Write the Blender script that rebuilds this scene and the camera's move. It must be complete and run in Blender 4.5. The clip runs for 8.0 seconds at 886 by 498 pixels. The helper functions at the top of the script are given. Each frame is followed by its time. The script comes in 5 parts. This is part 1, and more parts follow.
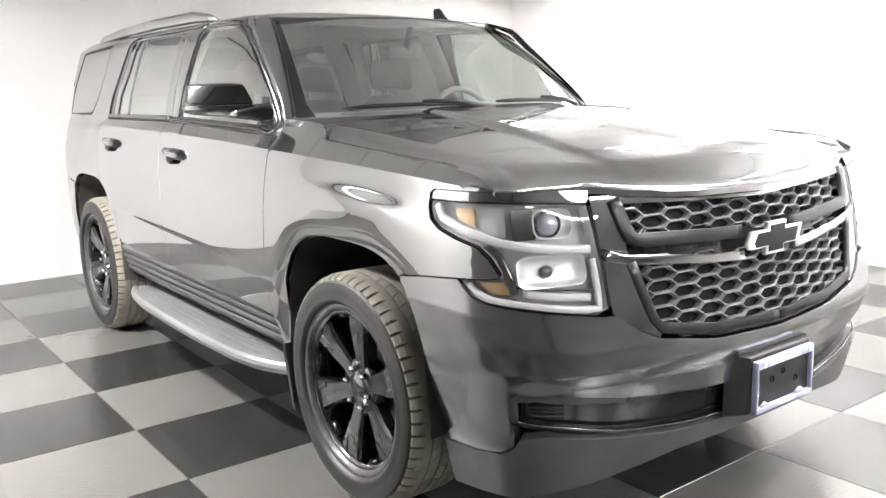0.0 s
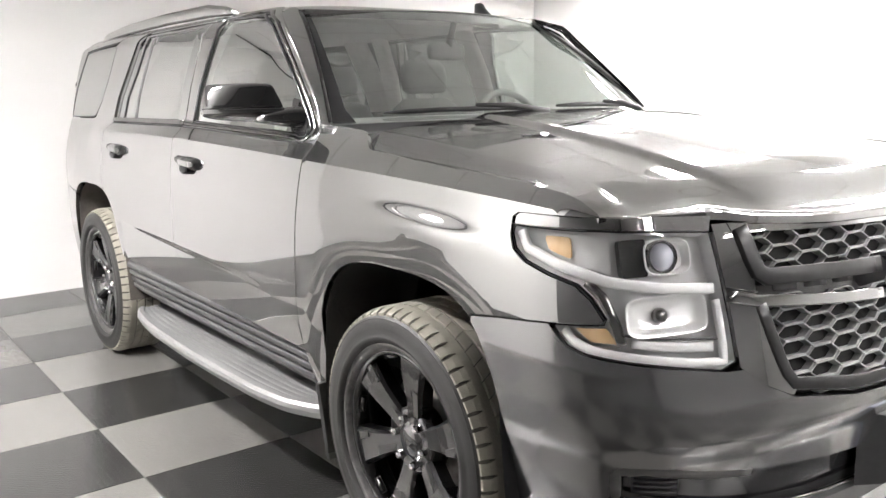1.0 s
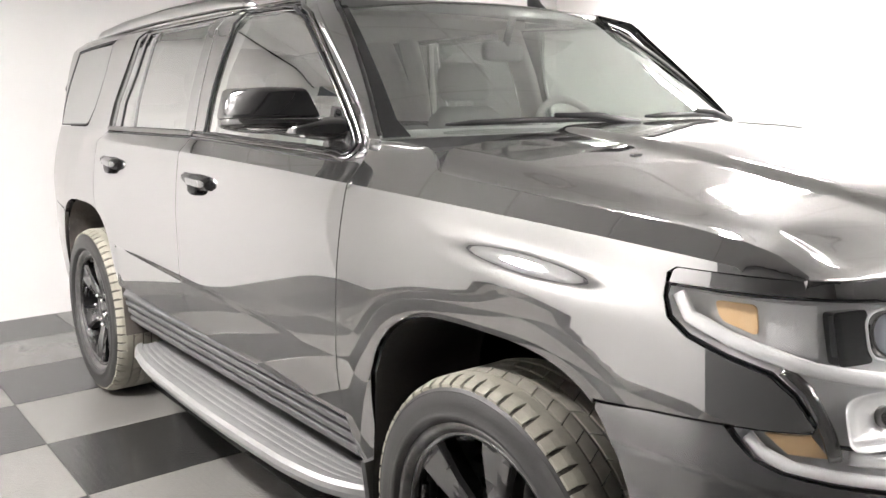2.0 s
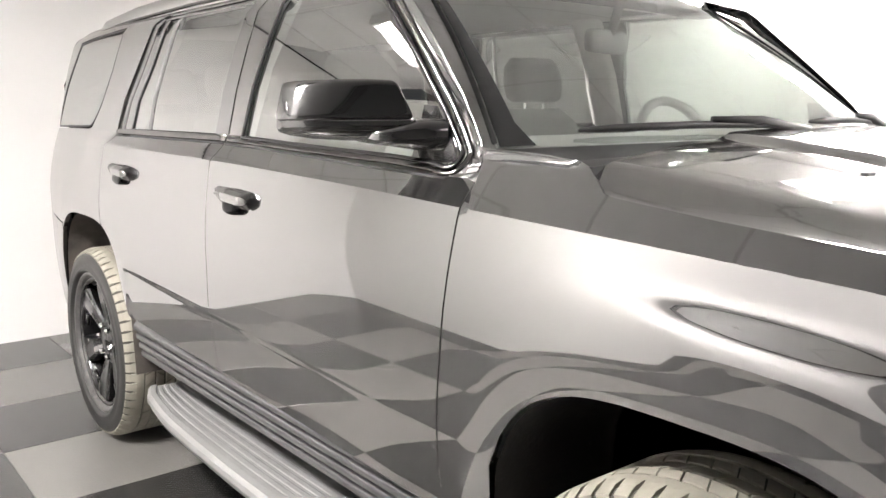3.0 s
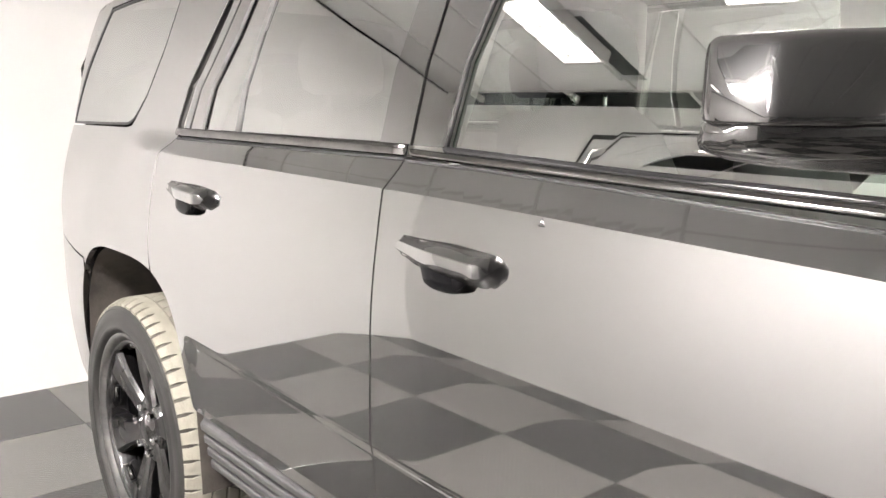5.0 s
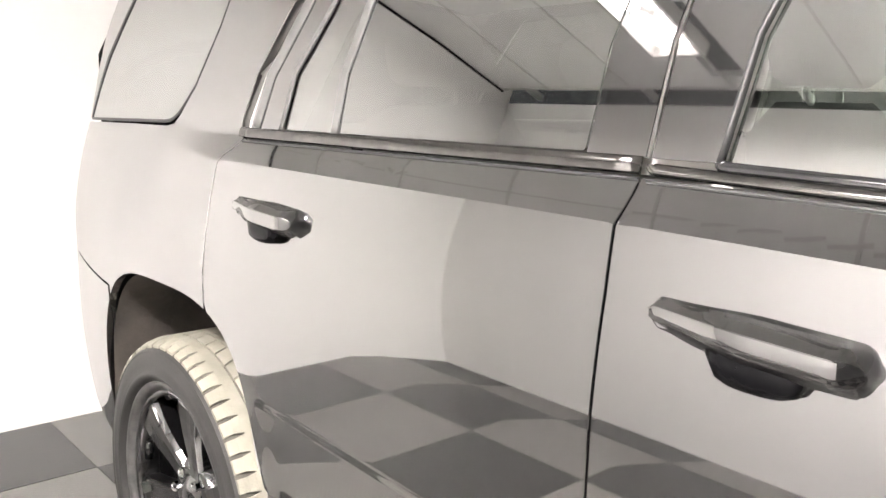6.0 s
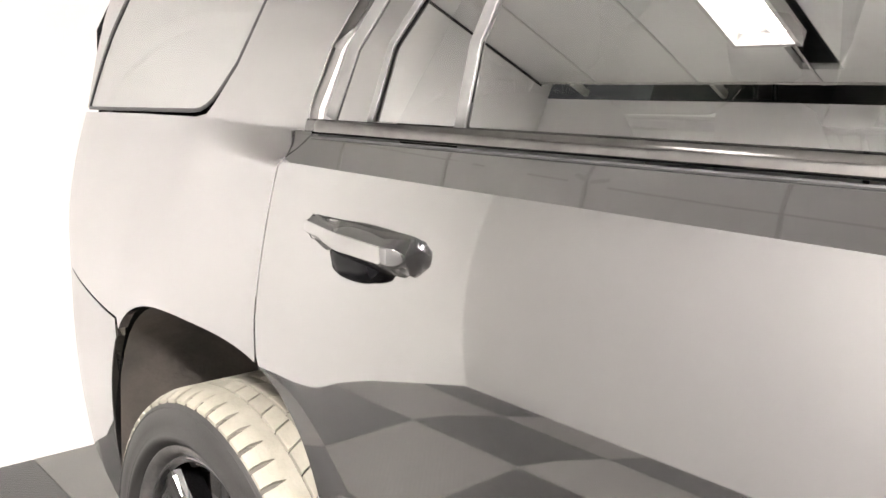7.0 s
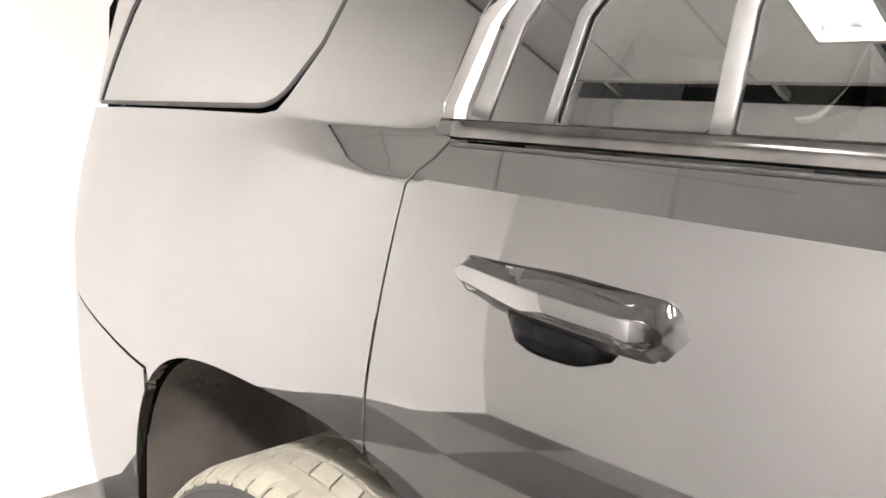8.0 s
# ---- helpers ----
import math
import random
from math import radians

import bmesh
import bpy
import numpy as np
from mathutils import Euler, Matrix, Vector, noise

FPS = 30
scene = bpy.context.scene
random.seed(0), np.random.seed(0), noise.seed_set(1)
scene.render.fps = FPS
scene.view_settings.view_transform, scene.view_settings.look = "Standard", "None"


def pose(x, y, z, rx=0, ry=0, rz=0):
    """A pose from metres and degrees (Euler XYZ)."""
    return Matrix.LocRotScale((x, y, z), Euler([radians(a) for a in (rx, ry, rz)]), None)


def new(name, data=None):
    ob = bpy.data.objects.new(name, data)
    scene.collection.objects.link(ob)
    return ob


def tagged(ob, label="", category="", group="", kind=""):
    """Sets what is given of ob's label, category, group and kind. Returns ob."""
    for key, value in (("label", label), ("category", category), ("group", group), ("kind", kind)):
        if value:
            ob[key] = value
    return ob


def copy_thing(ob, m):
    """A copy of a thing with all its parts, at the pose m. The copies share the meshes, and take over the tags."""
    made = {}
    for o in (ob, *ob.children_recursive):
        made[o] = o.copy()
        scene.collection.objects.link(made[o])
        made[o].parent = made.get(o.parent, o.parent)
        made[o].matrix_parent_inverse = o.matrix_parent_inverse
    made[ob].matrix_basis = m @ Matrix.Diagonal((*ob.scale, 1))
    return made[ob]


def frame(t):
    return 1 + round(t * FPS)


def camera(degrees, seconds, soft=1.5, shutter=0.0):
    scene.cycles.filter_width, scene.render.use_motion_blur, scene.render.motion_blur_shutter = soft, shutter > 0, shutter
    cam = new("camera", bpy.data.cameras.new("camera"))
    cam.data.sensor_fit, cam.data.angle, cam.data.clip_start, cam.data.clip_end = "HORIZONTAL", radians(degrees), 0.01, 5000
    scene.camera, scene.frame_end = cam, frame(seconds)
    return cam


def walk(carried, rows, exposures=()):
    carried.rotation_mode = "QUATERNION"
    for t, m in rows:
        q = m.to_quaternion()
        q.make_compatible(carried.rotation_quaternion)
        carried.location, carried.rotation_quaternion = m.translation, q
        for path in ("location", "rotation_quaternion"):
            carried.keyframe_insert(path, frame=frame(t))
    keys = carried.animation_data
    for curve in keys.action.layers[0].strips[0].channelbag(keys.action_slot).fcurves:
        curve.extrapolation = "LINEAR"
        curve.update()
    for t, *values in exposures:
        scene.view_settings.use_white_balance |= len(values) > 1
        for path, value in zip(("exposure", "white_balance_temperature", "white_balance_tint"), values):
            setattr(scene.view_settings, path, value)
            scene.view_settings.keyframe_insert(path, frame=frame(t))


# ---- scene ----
cam = camera(55.00, 8.0)
# seconds, eye x y z, then yaw (to the left of +y), pitch (up), roll (leaning left), degrees
ROWS = [
    (0.0, -2.389, -2.415, 1.416, -37.03, -10.75, -1.41),
    (0.5, -2.355, -2.196, 1.416, -36.97, -10.57, -1.11),
    (1.0, -2.281, -1.941, 1.411, -37.13, -10.45, -1.09),
    (1.5, -2.187, -1.662, 1.420, -37.31, -10.23, -1.00),
    (3.0, -2.009, -0.725, 1.401, -38.39, -9.69, -0.28),
    (3.5, -1.942, -0.422, 1.399, -38.68, -9.68, -0.09),
    (4.0, -1.920, -0.100, 1.401, -39.06, -9.72, 0.20),
    (4.5, -1.877, 0.197, 1.391, -39.35, -9.70, 0.39),
    (5.8, -1.762, 0.984, 1.379, -40.58, -9.91, 0.87),
    (6.2, -1.736, 1.188, 1.367, -40.94, -9.95, 0.92),
    (6.5, -1.692, 1.346, 1.353, -41.29, -9.92, 0.91),
    (7.0, -1.641, 1.584, 1.351, -42.19, -10.18, 1.30),
    (7.5, -1.605, 1.788, 1.340, -43.06, -10.28, 1.50),
    (8.0, -1.569, 2.005, 1.337, -43.78, -10.19, 1.89),
]


def eye_pose(x, y, z, yaw, pitch, roll):
    return Matrix.Translation((x, y, z)) @ pose(0, 0, 0, 90 + pitch, 0, yaw) @ pose(0, 0, 0, 0, 0, roll)


walk(cam, [(r[0], eye_pose(*r[1:])) for r in ROWS],
     [(0.0, 1.8, 6520.0, 12.2), (1.5, 1.75, 6600.0, 12.6), (3.5, 1.75, 6780.0, 13.4), (4.7, 1.85, 6820.0, 13.7), (6.0, 2.05, 6860.0, 14.2), (8.0, 2.1, 6920.0, 14.8)])

LAMP = 48.0
WALL_TOP, SLOT = 2.545, -3.46
# missing ceiling boards: x from, x to, y from, y to
HOLES = [(-2.22, -1.72, 1.0, 2.25), (-3.32, -2.66, 3.02, 3.20)]
SIDE_ROW = [(-2.42, 1.62)]
# unseen fittings added to brighten the nose, the floor and the right wall
FILL_TROFFERS = [(0.9, -1.4), (0.1, -3.2), (1.9, -4.6), (0.1, -5.0), (-1.6, -5.0), (3.3, 3.2), (3.3, 1.7), (3.3, 0.2), (3.3, -1.3), (3.3, -2.8)]
# ---------------------------------------------------------------- world and lights
CEIL = 2.59
LEFT, RIGHT, REAR, FRONT = -3.55, 4.05, 4.77, -8.4
world = bpy.data.worlds.new("world")
scene.world = world
world.use_nodes = True
world.node_tree.nodes["Background"].inputs["Color"].default_value = (0.8, 0.85, 0.9, 1)
world.node_tree.nodes["Background"].inputs["Strength"].default_value = 0.02


# ---------------------------------------------------------------- materials
def mat(name, color, rough=0.5, metal=0.0, **more):
    m = bpy.data.materials.new(name)
    m.use_nodes = True
    b = m.node_tree.nodes["Principled BSDF"]
    b.inputs["Base Color"].default_value = (*color, 1)
    b.inputs["Roughness"].default_value = rough
    b.inputs["Metallic"].default_value = metal
    for key, value in more.items():
        b.inputs[key.replace("_", " ")].default_value = value
    return m


def node(m, kind, **values):
    n = m.node_tree.nodes.new(kind)
    for key, value in values.items():
        n.inputs[key.replace("_", " ")].default_value = value
    return n


def link(m, a, out, b, to):
    m.node_tree.links.new(a.outputs[out], b.inputs[to])


def bsdf(m):
    return m.node_tree.nodes["Principled BSDF"]


def vary(m, c1, c2, scale, detail=5.0, lo=0.3, hi=0.7, coarse=0.0):
    """Two colours mixed by noise at object scale; coarse adds a second, larger noise."""
    tc = m.node_tree.nodes.new("ShaderNodeTexCoord")
    n1 = node(m, "ShaderNodeTexNoise", Scale=scale, Detail=detail, Roughness=0.6)
    link(m, tc, "Object", n1, "Vector")
    ramp = m.node_tree.nodes.new("ShaderNodeValToRGB")
    ramp.color_ramp.elements[0].position, ramp.color_ramp.elements[1].position = lo, hi
    ramp.color_ramp.elements[0].color, ramp.color_ramp.elements[1].color = (*c1, 1), (*c2, 1)
    if coarse:
        n2 = node(m, "ShaderNodeTexNoise", Scale=coarse, Detail=3.0)
        link(m, tc, "Object", n2, "Vector")
        mix = m.node_tree.nodes.new("ShaderNodeMath")
        mix.operation = "ADD"
        half = m.node_tree.nodes.new("ShaderNodeMath")
        half.operation = "MULTIPLY"
        half.inputs[1].default_value = 0.5
        link(m, n1, "Fac", mix, 0)
        link(m, n2, "Fac", mix, 1)
        link(m, mix, 0, half, 0)
        link(m, half, 0, ramp, "Fac")
    else:
        link(m, n1, "Fac", ramp, "Fac")
    link(m, ramp, "Color", bsdf(m), "Base Color")
    return tc, n1, ramp


def bump(m, tc, kind, strength, distance, **values):
    t = node(m, kind, **values)
    link(m, tc, "Object", t, "Vector")
    b = node(m, "ShaderNodeBump", Strength=strength, Distance=distance)
    link(m, t, "Fac" if "Fac" in t.outputs else 0, b, "Height")
    link(m, b, "Normal", bsdf(m), "Normal")
    return t, b


def paint_mat(name, base, floor_gloss, strength, rough, power=1.0):
    """Black lacquer: a dark base under a clear coat whose mirror sheen grows towards grazing angles."""
    m = mat(name, base, 0.35, 0.0, IOR=1.3)
    vary(m, tuple(0.8 * c for c in base), tuple(1.25 * c for c in base), 5.0, 4.0)
    nt = m.node_tree
    coat = node(m, "ShaderNodeBsdfGlossy", Color=(0.97, 0.965, 0.96, 1), Roughness=rough)
    facing = node(m, "ShaderNodeLayerWeight", Blend=0.5)
    curve = nt.nodes.new("ShaderNodeMath")
    curve.operation = "POWER"
    curve.inputs[1].default_value = power
    link(m, facing, "Facing", curve, 0)
    gain = nt.nodes.new("ShaderNodeMath")
    gain.operation = "MULTIPLY_ADD"
    gain.use_clamp = True
    gain.inputs[1].default_value, gain.inputs[2].default_value = strength, floor_gloss
    link(m, curve, 0, gain, 0)
    mix = nt.nodes.new("ShaderNodeMixShader")
    link(m, gain, 0, mix, "Fac")
    nt.links.new(bsdf(m).outputs[0], mix.inputs[1])
    nt.links.new(coat.outputs[0], mix.inputs[2])
    nt.links.new(mix.outputs[0], nt.nodes["Material Output"].inputs["Surface"])
    return m


paint = paint_mat("black_metallic_paint", (0.0025, 0.0025, 0.0028), 0.165, 0.50, 0.03, 1.1)
bumper_paint = paint_mat("black_bumper_paint", (0.018, 0.018, 0.0193), 0.12, 0.40, 0.16)
gloss = mat("gloss_black_plastic", (0.012, 0.012, 0.013), 0.08, 0.0, IOR=1.6)
vary(gloss, (0.009, 0.009, 0.010), (0.016, 0.016, 0.017), 14.0)
mirror_black = paint_mat("mirror_black_plastic", (0.002, 0.002, 0.0022), 0.05, 0.45, 0.05)
handle_black = paint_mat("handle_black_paint", (0.002, 0.002, 0.0022), 0.15, 0.42, 0.03)
lock_black = mat("lock_cover_black", (0.003, 0.003, 0.0035), 0.2, 0.0, IOR=1.18)
vary(lock_black, (0.002, 0.002, 0.0025), (0.004, 0.004, 0.0045), 20.0)
trim_metal = mat("dark_chrome_trim", (0.30, 0.29, 0.28), 0.14, 1.0)
vary(trim_metal, (0.15, 0.147, 0.144), (0.22, 0.216, 0.21), 20.0)
satin = mat("satin_black_plastic", (0.02, 0.02, 0.021), 0.42)
tc, _, _ = vary(satin, (0.014, 0.014, 0.015), (0.03, 0.03, 0.031), 26.0, coarse=3.0)
bump(satin, tc, "ShaderNodeTexNoise", 0.15, 0.002, Scale=450.0, Detail=2.0)
lip_grey = mat("grey_lower_plastic", (0.06, 0.06, 0.06), 0.4)
tc, _, _ = vary(lip_grey, (0.045, 0.045, 0.046), (0.085, 0.083, 0.08), 12.0, coarse=2.0)
bump(lip_grey, tc, "ShaderNodeTexNoise", 0.2, 0.002, Scale=380.0)
seam = mat("dark_gap", (0.004, 0.004, 0.004), 0.9)
liner = mat("dusty_wheel_liner", (0.05, 0.045, 0.04), 0.85)
tc, _, _ = vary(liner, (0.02, 0.0175, 0.016), (0.12, 0.103, 0.088), 7.0, 8.0, 0.35, 0.75, coarse=1.6)
bump(liner, tc, "ShaderNodeTexNoise", 0.4, 0.006, Scale=60.0, Detail=5.0)
# darker liner copy for the front arches, their shade put into the colour
shaded_liner = mat("shaded_wheel_liner", (0.01, 0.01, 0.011), 0.7)
tc, _, _ = vary(shaded_liner, (0.004, 0.004, 0.005), (0.014, 0.013, 0.0135), 9.0, 6.0, coarse=2.0)
bump(shaded_liner, tc, "ShaderNodeTexNoise", 0.3, 0.004, Scale=70.0)
rubber = mat("tyre_sidewall_rubber", (0.02, 0.02, 0.02), 0.5)
tc, _, _ = vary(rubber, (0.012, 0.0118, 0.0115), (0.028, 0.0272, 0.026), 7.0, 6.0, coarse=2.0)
bump(rubber, tc, "ShaderNodeTexNoise", 0.2, 0.002, Scale=220.0)
tread_mat = mat("dusty_tread_rubber", (0.3, 0.28, 0.22), 0.8)
tc, _, _ = vary(tread_mat, (0.17, 0.16, 0.13), (0.30, 0.285, 0.24), 16.0, 7.0, 0.3, 0.72, coarse=3.0)
bump(tread_mat, tc, "ShaderNodeTexNoise", 0.35, 0.003, Scale=160.0, Detail=4.0)
groove_mat = mat("tread_groove_rubber", (0.05, 0.047, 0.04), 0.9)
vary(groove_mat, (0.03, 0.028, 0.024), (0.09, 0.083, 0.068), 30.0)
rim_black = paint_mat("gloss_black_alloy", (0.002, 0.002, 0.0022), 0.045, 0.25, 0.06)
rim_lip = mat("rim_lip_grey", (0.12, 0.12, 0.118), 0.3, 0.6)
vary(rim_lip, (0.07, 0.07, 0.07), (0.16, 0.155, 0.15), 25.0)
chrome = mat("chrome", (0.82, 0.82, 0.82), 0.06, 1.0)
vary(chrome, (0.72, 0.72, 0.72), (0.88, 0.88, 0.87), 40.0)
lamp_chrome = mat("lamp_reflector_chrome", (0.94, 0.94, 0.94), 0.3, 0.45)
vary(lamp_chrome, (0.88, 0.88, 0.88), (0.95, 0.95, 0.95), 30.0)
brake_steel = mat("brake_steel", (0.3, 0.29, 0.28), 0.4, 1.0)
vary(brake_steel, (0.2, 0.19, 0.18), (0.38, 0.37, 0.35), 30.0)
board_silver = mat("silver_running_board", (0.42, 0.42, 0.415), 0.38, 0.35)
tc, _, _ = vary(board_silver, (0.17, 0.17, 0.168), (0.25, 0.25, 0.246), 10.0, 6.0, coarse=2.0)
bump(board_silver, tc, "ShaderNodeTexNoise", 0.25, 0.002, Scale=300.0)
rocker_grey = mat("rocker_plastic", (0.045, 0.045, 0.046), 0.32)
vary(rocker_grey, (0.04, 0.04, 0.041), (0.075, 0.075, 0.076), 14.0)
lamp_white = mat("frosted_light_pipe", (0.75, 0.75, 0.74), 0.25)
vary(lamp_white, (0.80, 0.80, 0.80), (0.88, 0.88, 0.88), 30.0)
lamp_grey = mat("lamp_housing_grey", (0.7, 0.7, 0.7), 0.35, 0.0)
vary(lamp_grey, (0.66, 0.66, 0.665), (0.75, 0.75, 0.75), 18.0)
amber = mat("amber_reflector", (0.80, 0.47, 0.16), 0.3)
vary(amber, (0.80, 0.52, 0.26), (0.86, 0.62, 0.36), 30.0)
lens_blue = mat("projector_glass", (0.58, 0.60, 0.68), 0.04, 0.3, IOR=1.6)
plate_blue = mat("plate_frame_blue_white", (0.42, 0.45, 0.62), 0.35)
vary(plate_blue, (0.38, 0.41, 0.58), (0.50, 0.53, 0.68), 30.0)
plate_white = mat("plate_frame_white", (0.72, 0.73, 0.78), 0.4)
cloth = mat("dark_seat_cloth", (0.045, 0.045, 0.047), 0.85)
tc, _, _ = vary(cloth, (0.15, 0.15, 0.149), (0.20, 0.20, 0.197), 20.0)
bump(cloth, tc, "ShaderNodeTexNoise", 0.4, 0.003, Scale=350.0)
dash_mat = mat("dash_vinyl", (0.055, 0.054, 0.052), 0.6)
tc, _, _ = vary(dash_mat, (0.33, 0.33, 0.325), (0.39, 0.388, 0.38), 12.0)
bump(dash_mat, tc, "ShaderNodeTexNoise", 0.3, 0.002, Scale=260.0)
headliner = mat("headliner", (0.35, 0.34, 0.32), 0.9)
vary(headliner, (0.60, 0.59, 0.57), (0.66, 0.65, 0.63), 30.0)


def glass_mat(name, tint, floor_gloss, strength, ior=5.0):
    """A pane: tinted see-through with a mirror sheen that follows Fresnel."""
    m = bpy.data.materials.new(name)
    m.use_nodes = True
    nt = m.node_tree
    nt.nodes.remove(nt.nodes["Principled BSDF"])
    clear = node(m, "ShaderNodeBsdfTransparent", Color=(*tint, 1))
    mirror = node(m, "ShaderNodeBsdfGlossy", Color=(0.95, 0.96, 0.95, 1), Roughness=0.012)
    facing = node(m, "ShaderNodeLayerWeight", Blend=0.5)
    fres = m.node_tree.nodes.new("ShaderNodeMath")
    fres.operation = "POWER"
    fres.inputs[1].default_value = ior
    link(m, facing, "Facing", fres, 0)
    gain = m.node_tree.nodes.new("ShaderNodeMath")
    gain.operation = "MULTIPLY_ADD"
    gain.use_clamp = True
    gain.inputs[1].default_value, gain.inputs[2].default_value = strength, floor_gloss
    mix = nt.nodes.new("ShaderNodeMixShader")
    link(m, fres, 0, gain, 0)
    link(m, gain, 0, mix, "Fac")
    nt.links.new(clear.outputs[0], mix.inputs[1])
    nt.links.new(mirror.outputs[0], mix.inputs[2])
    nt.links.new(mix.outputs[0], nt.nodes["Material Output"].inputs["Surface"])
    return m


glass = glass_mat("front_glass", (0.78, 0.87, 0.81), 0.38, 0.40, 1.0)
screen_glass = glass_mat("windscreen_glass", (0.92, 0.97, 0.94), 0.22, 0.55, 1.6)
privacy = glass_mat("privacy_glass", (0.20, 0.21, 0.20), 0.35, 0.32, 1.0)
lens_clear = glass_mat("lamp_lens", (0.95, 0.95, 0.95), 0.05, 0.8)

wall_mat = mat("white_wall_paint", (0.80, 0.79, 0.77), 0.9, IOR=1.3)
tc, _, _ = vary(wall_mat, (0.83, 0.823, 0.81), (0.87, 0.865, 0.855), 1.4, 5.0, coarse=0.4)
bump(wall_mat, tc, "ShaderNodeTexNoise", 0.08, 0.003, Scale=120.0, Detail=4.0)
ceil_mat = mat("white_ceiling_board", (0.72, 0.715, 0.70), 0.85)
tc, _, _ = vary(ceil_mat, (0.60, 0.597, 0.59), (0.66, 0.657, 0.65), 3.0, 5.0)
bump(ceil_mat, tc, "ShaderNodeTexNoise", 0.3, 0.003, Scale=140.0)
# near-black colour standing for shade above the ceiling and along the rear wall top
shade_black_mat = mat("painted_shade_black", (0.012, 0.012, 0.013), 0.8)
vary(shade_black_mat, (0.008, 0.008, 0.009), (0.02, 0.02, 0.02), 4.0)
tee_mat = mat("ceiling_tee_white", (0.5, 0.49, 0.48), 0.6)
# dark tone standing for the dim front end, which only reflections show
dim_end_mat = mat("dim_end_grey", (0.2, 0.2, 0.2), 0.7)
vary(dim_end_mat, (0.15, 0.15, 0.15), (0.19, 0.19, 0.188), 1.2, coarse=0.5)
pale_front_mat = mat("far_pale_wall", (0.45, 0.45, 0.45), 0.7)
vary(pale_front_mat, (0.40, 0.40, 0.40), (0.48, 0.48, 0.475), 1.2, coarse=0.5)
joint_mat = mat("floor_joint", (0.05, 0.05, 0.048), 0.7)


def floor_mat(name, c1, c2, rough):
    """Interlocking vinyl tile: small raised diamonds, scuffs and wear."""
    m = mat(name, c1, rough, 0.0, IOR=1.68)
    tc, n1, ramp = vary(m, c1, c2, 2.6, 8.0, 0.25, 0.75, coarse=0.9)
    mp = node(m, "ShaderNodeMapping", Rotation=(0, 0, radians(45)), Scale=(1, 1, 1))
    link(m, tc, "Object", mp, "Vector")
    br = node(m, "ShaderNodeTexBrick", Scale=1.0, Mortar_Size=0.0052, Mortar_Smooth=0.35, Brick_Width=0.034, Row_Height=0.017)
    br.inputs["Color1"].default_value = br.inputs["Color2"].default_value = (1, 1, 1, 1)
    br.inputs["Mortar"].default_value = (0, 0, 0, 1)
    link(m, mp, "Vector", br, "Vector")
    b = node(m, "ShaderNodeBump", Strength=0.32, Distance=0.0016)
    link(m, br, "Color", b, "Height")
    sc = node(m, "ShaderNodeTexNoise", Scale=9.0, Detail=7.0, Roughness=0.7)
    link(m, tc, "Object", sc, "Vector")
    b2 = node(m, "ShaderNodeBump", Strength=0.05, Distance=0.003)
    link(m, sc, "Fac", b2, "Height")
    link(m, b, "Normal", b2, "Normal")
    link(m, b2, "Normal", bsdf(m), "Normal")
    rr = m.node_tree.nodes.new("ShaderNodeMapRange")
    rr.inputs["To Min"].default_value, rr.inputs["To Max"].default_value = rough - 0.05, rough + 0.10
    link(m, sc, "Fac", rr, "Value")
    link(m, rr, "Result", bsdf(m), "Roughness")
    return m


tile_dark = floor_mat("dark_grey_vinyl_tile", (0.014, 0.0138, 0.0135), (0.028, 0.0274, 0.0265), 0.2)
tile_light = floor_mat("light_grey_vinyl_tile", (0.108, 0.105, 0.099), (0.148, 0.144, 0.1355), 0.2)
tube_mat = mat("lit_lens", (0.9, 0.9, 0.9), 0.4)
bsdf(tube_mat).inputs["Emission Color"].default_value = (1.0, 0.985, 0.975, 1)
bsdf(tube_mat).inputs["Emission Strength"].default_value = LAMP * 0.62
row_tube_mat = mat("lit_lens_row", (0.9, 0.9, 0.9), 0.4)
bsdf(row_tube_mat).inputs["Emission Color"].default_value = (1.0, 0.985, 0.975, 1)
bsdf(row_tube_mat).inputs["Emission Strength"].default_value = LAMP * 3.25
dim_tube_mat = mat("lit_lens_dim", (0.9, 0.9, 0.9), 0.4)
bsdf(dim_tube_mat).inputs["Emission Color"].default_value = (1.0, 0.985, 0.975, 1)
bsdf(dim_tube_mat).inputs["Emission Strength"].default_value = LAMP * 0.12
diffuser_mat = mat("lit_reflector", (0.85, 0.85, 0.84), 0.4)
bsdf(diffuser_mat).inputs["Emission Color"].default_value = (1.0, 0.985, 0.975, 1)
bsdf(diffuser_mat).inputs["Emission Strength"].default_value = LAMP * 0.22


# ---------------------------------------------------------------- mesh helpers
from mathutils.geometry import delaunay_2d_cdt


def finish(name, me, material, parent=None, label=""):
    ob = new(name, me)
    if material:
        me.materials.append(material)
    if parent:
        ob.parent = parent
    if label:
        ob["label"] = label
    return ob


def part(name, bm, material, parent=None, label="", smooth=False):
    me = bpy.data.meshes.new(name)
    bmesh.ops.recalc_face_normals(bm, faces=bm.faces)
    for f in bm.faces:
        f.smooth = smooth
    bm.to_mesh(me)
    bm.free()
    return finish(name, me, material, parent, label)


def thing(name, place, label, category, group="", kind=""):
    ob = new(name)
    ob.location = place
    return tagged(ob, label, category, group, kind)


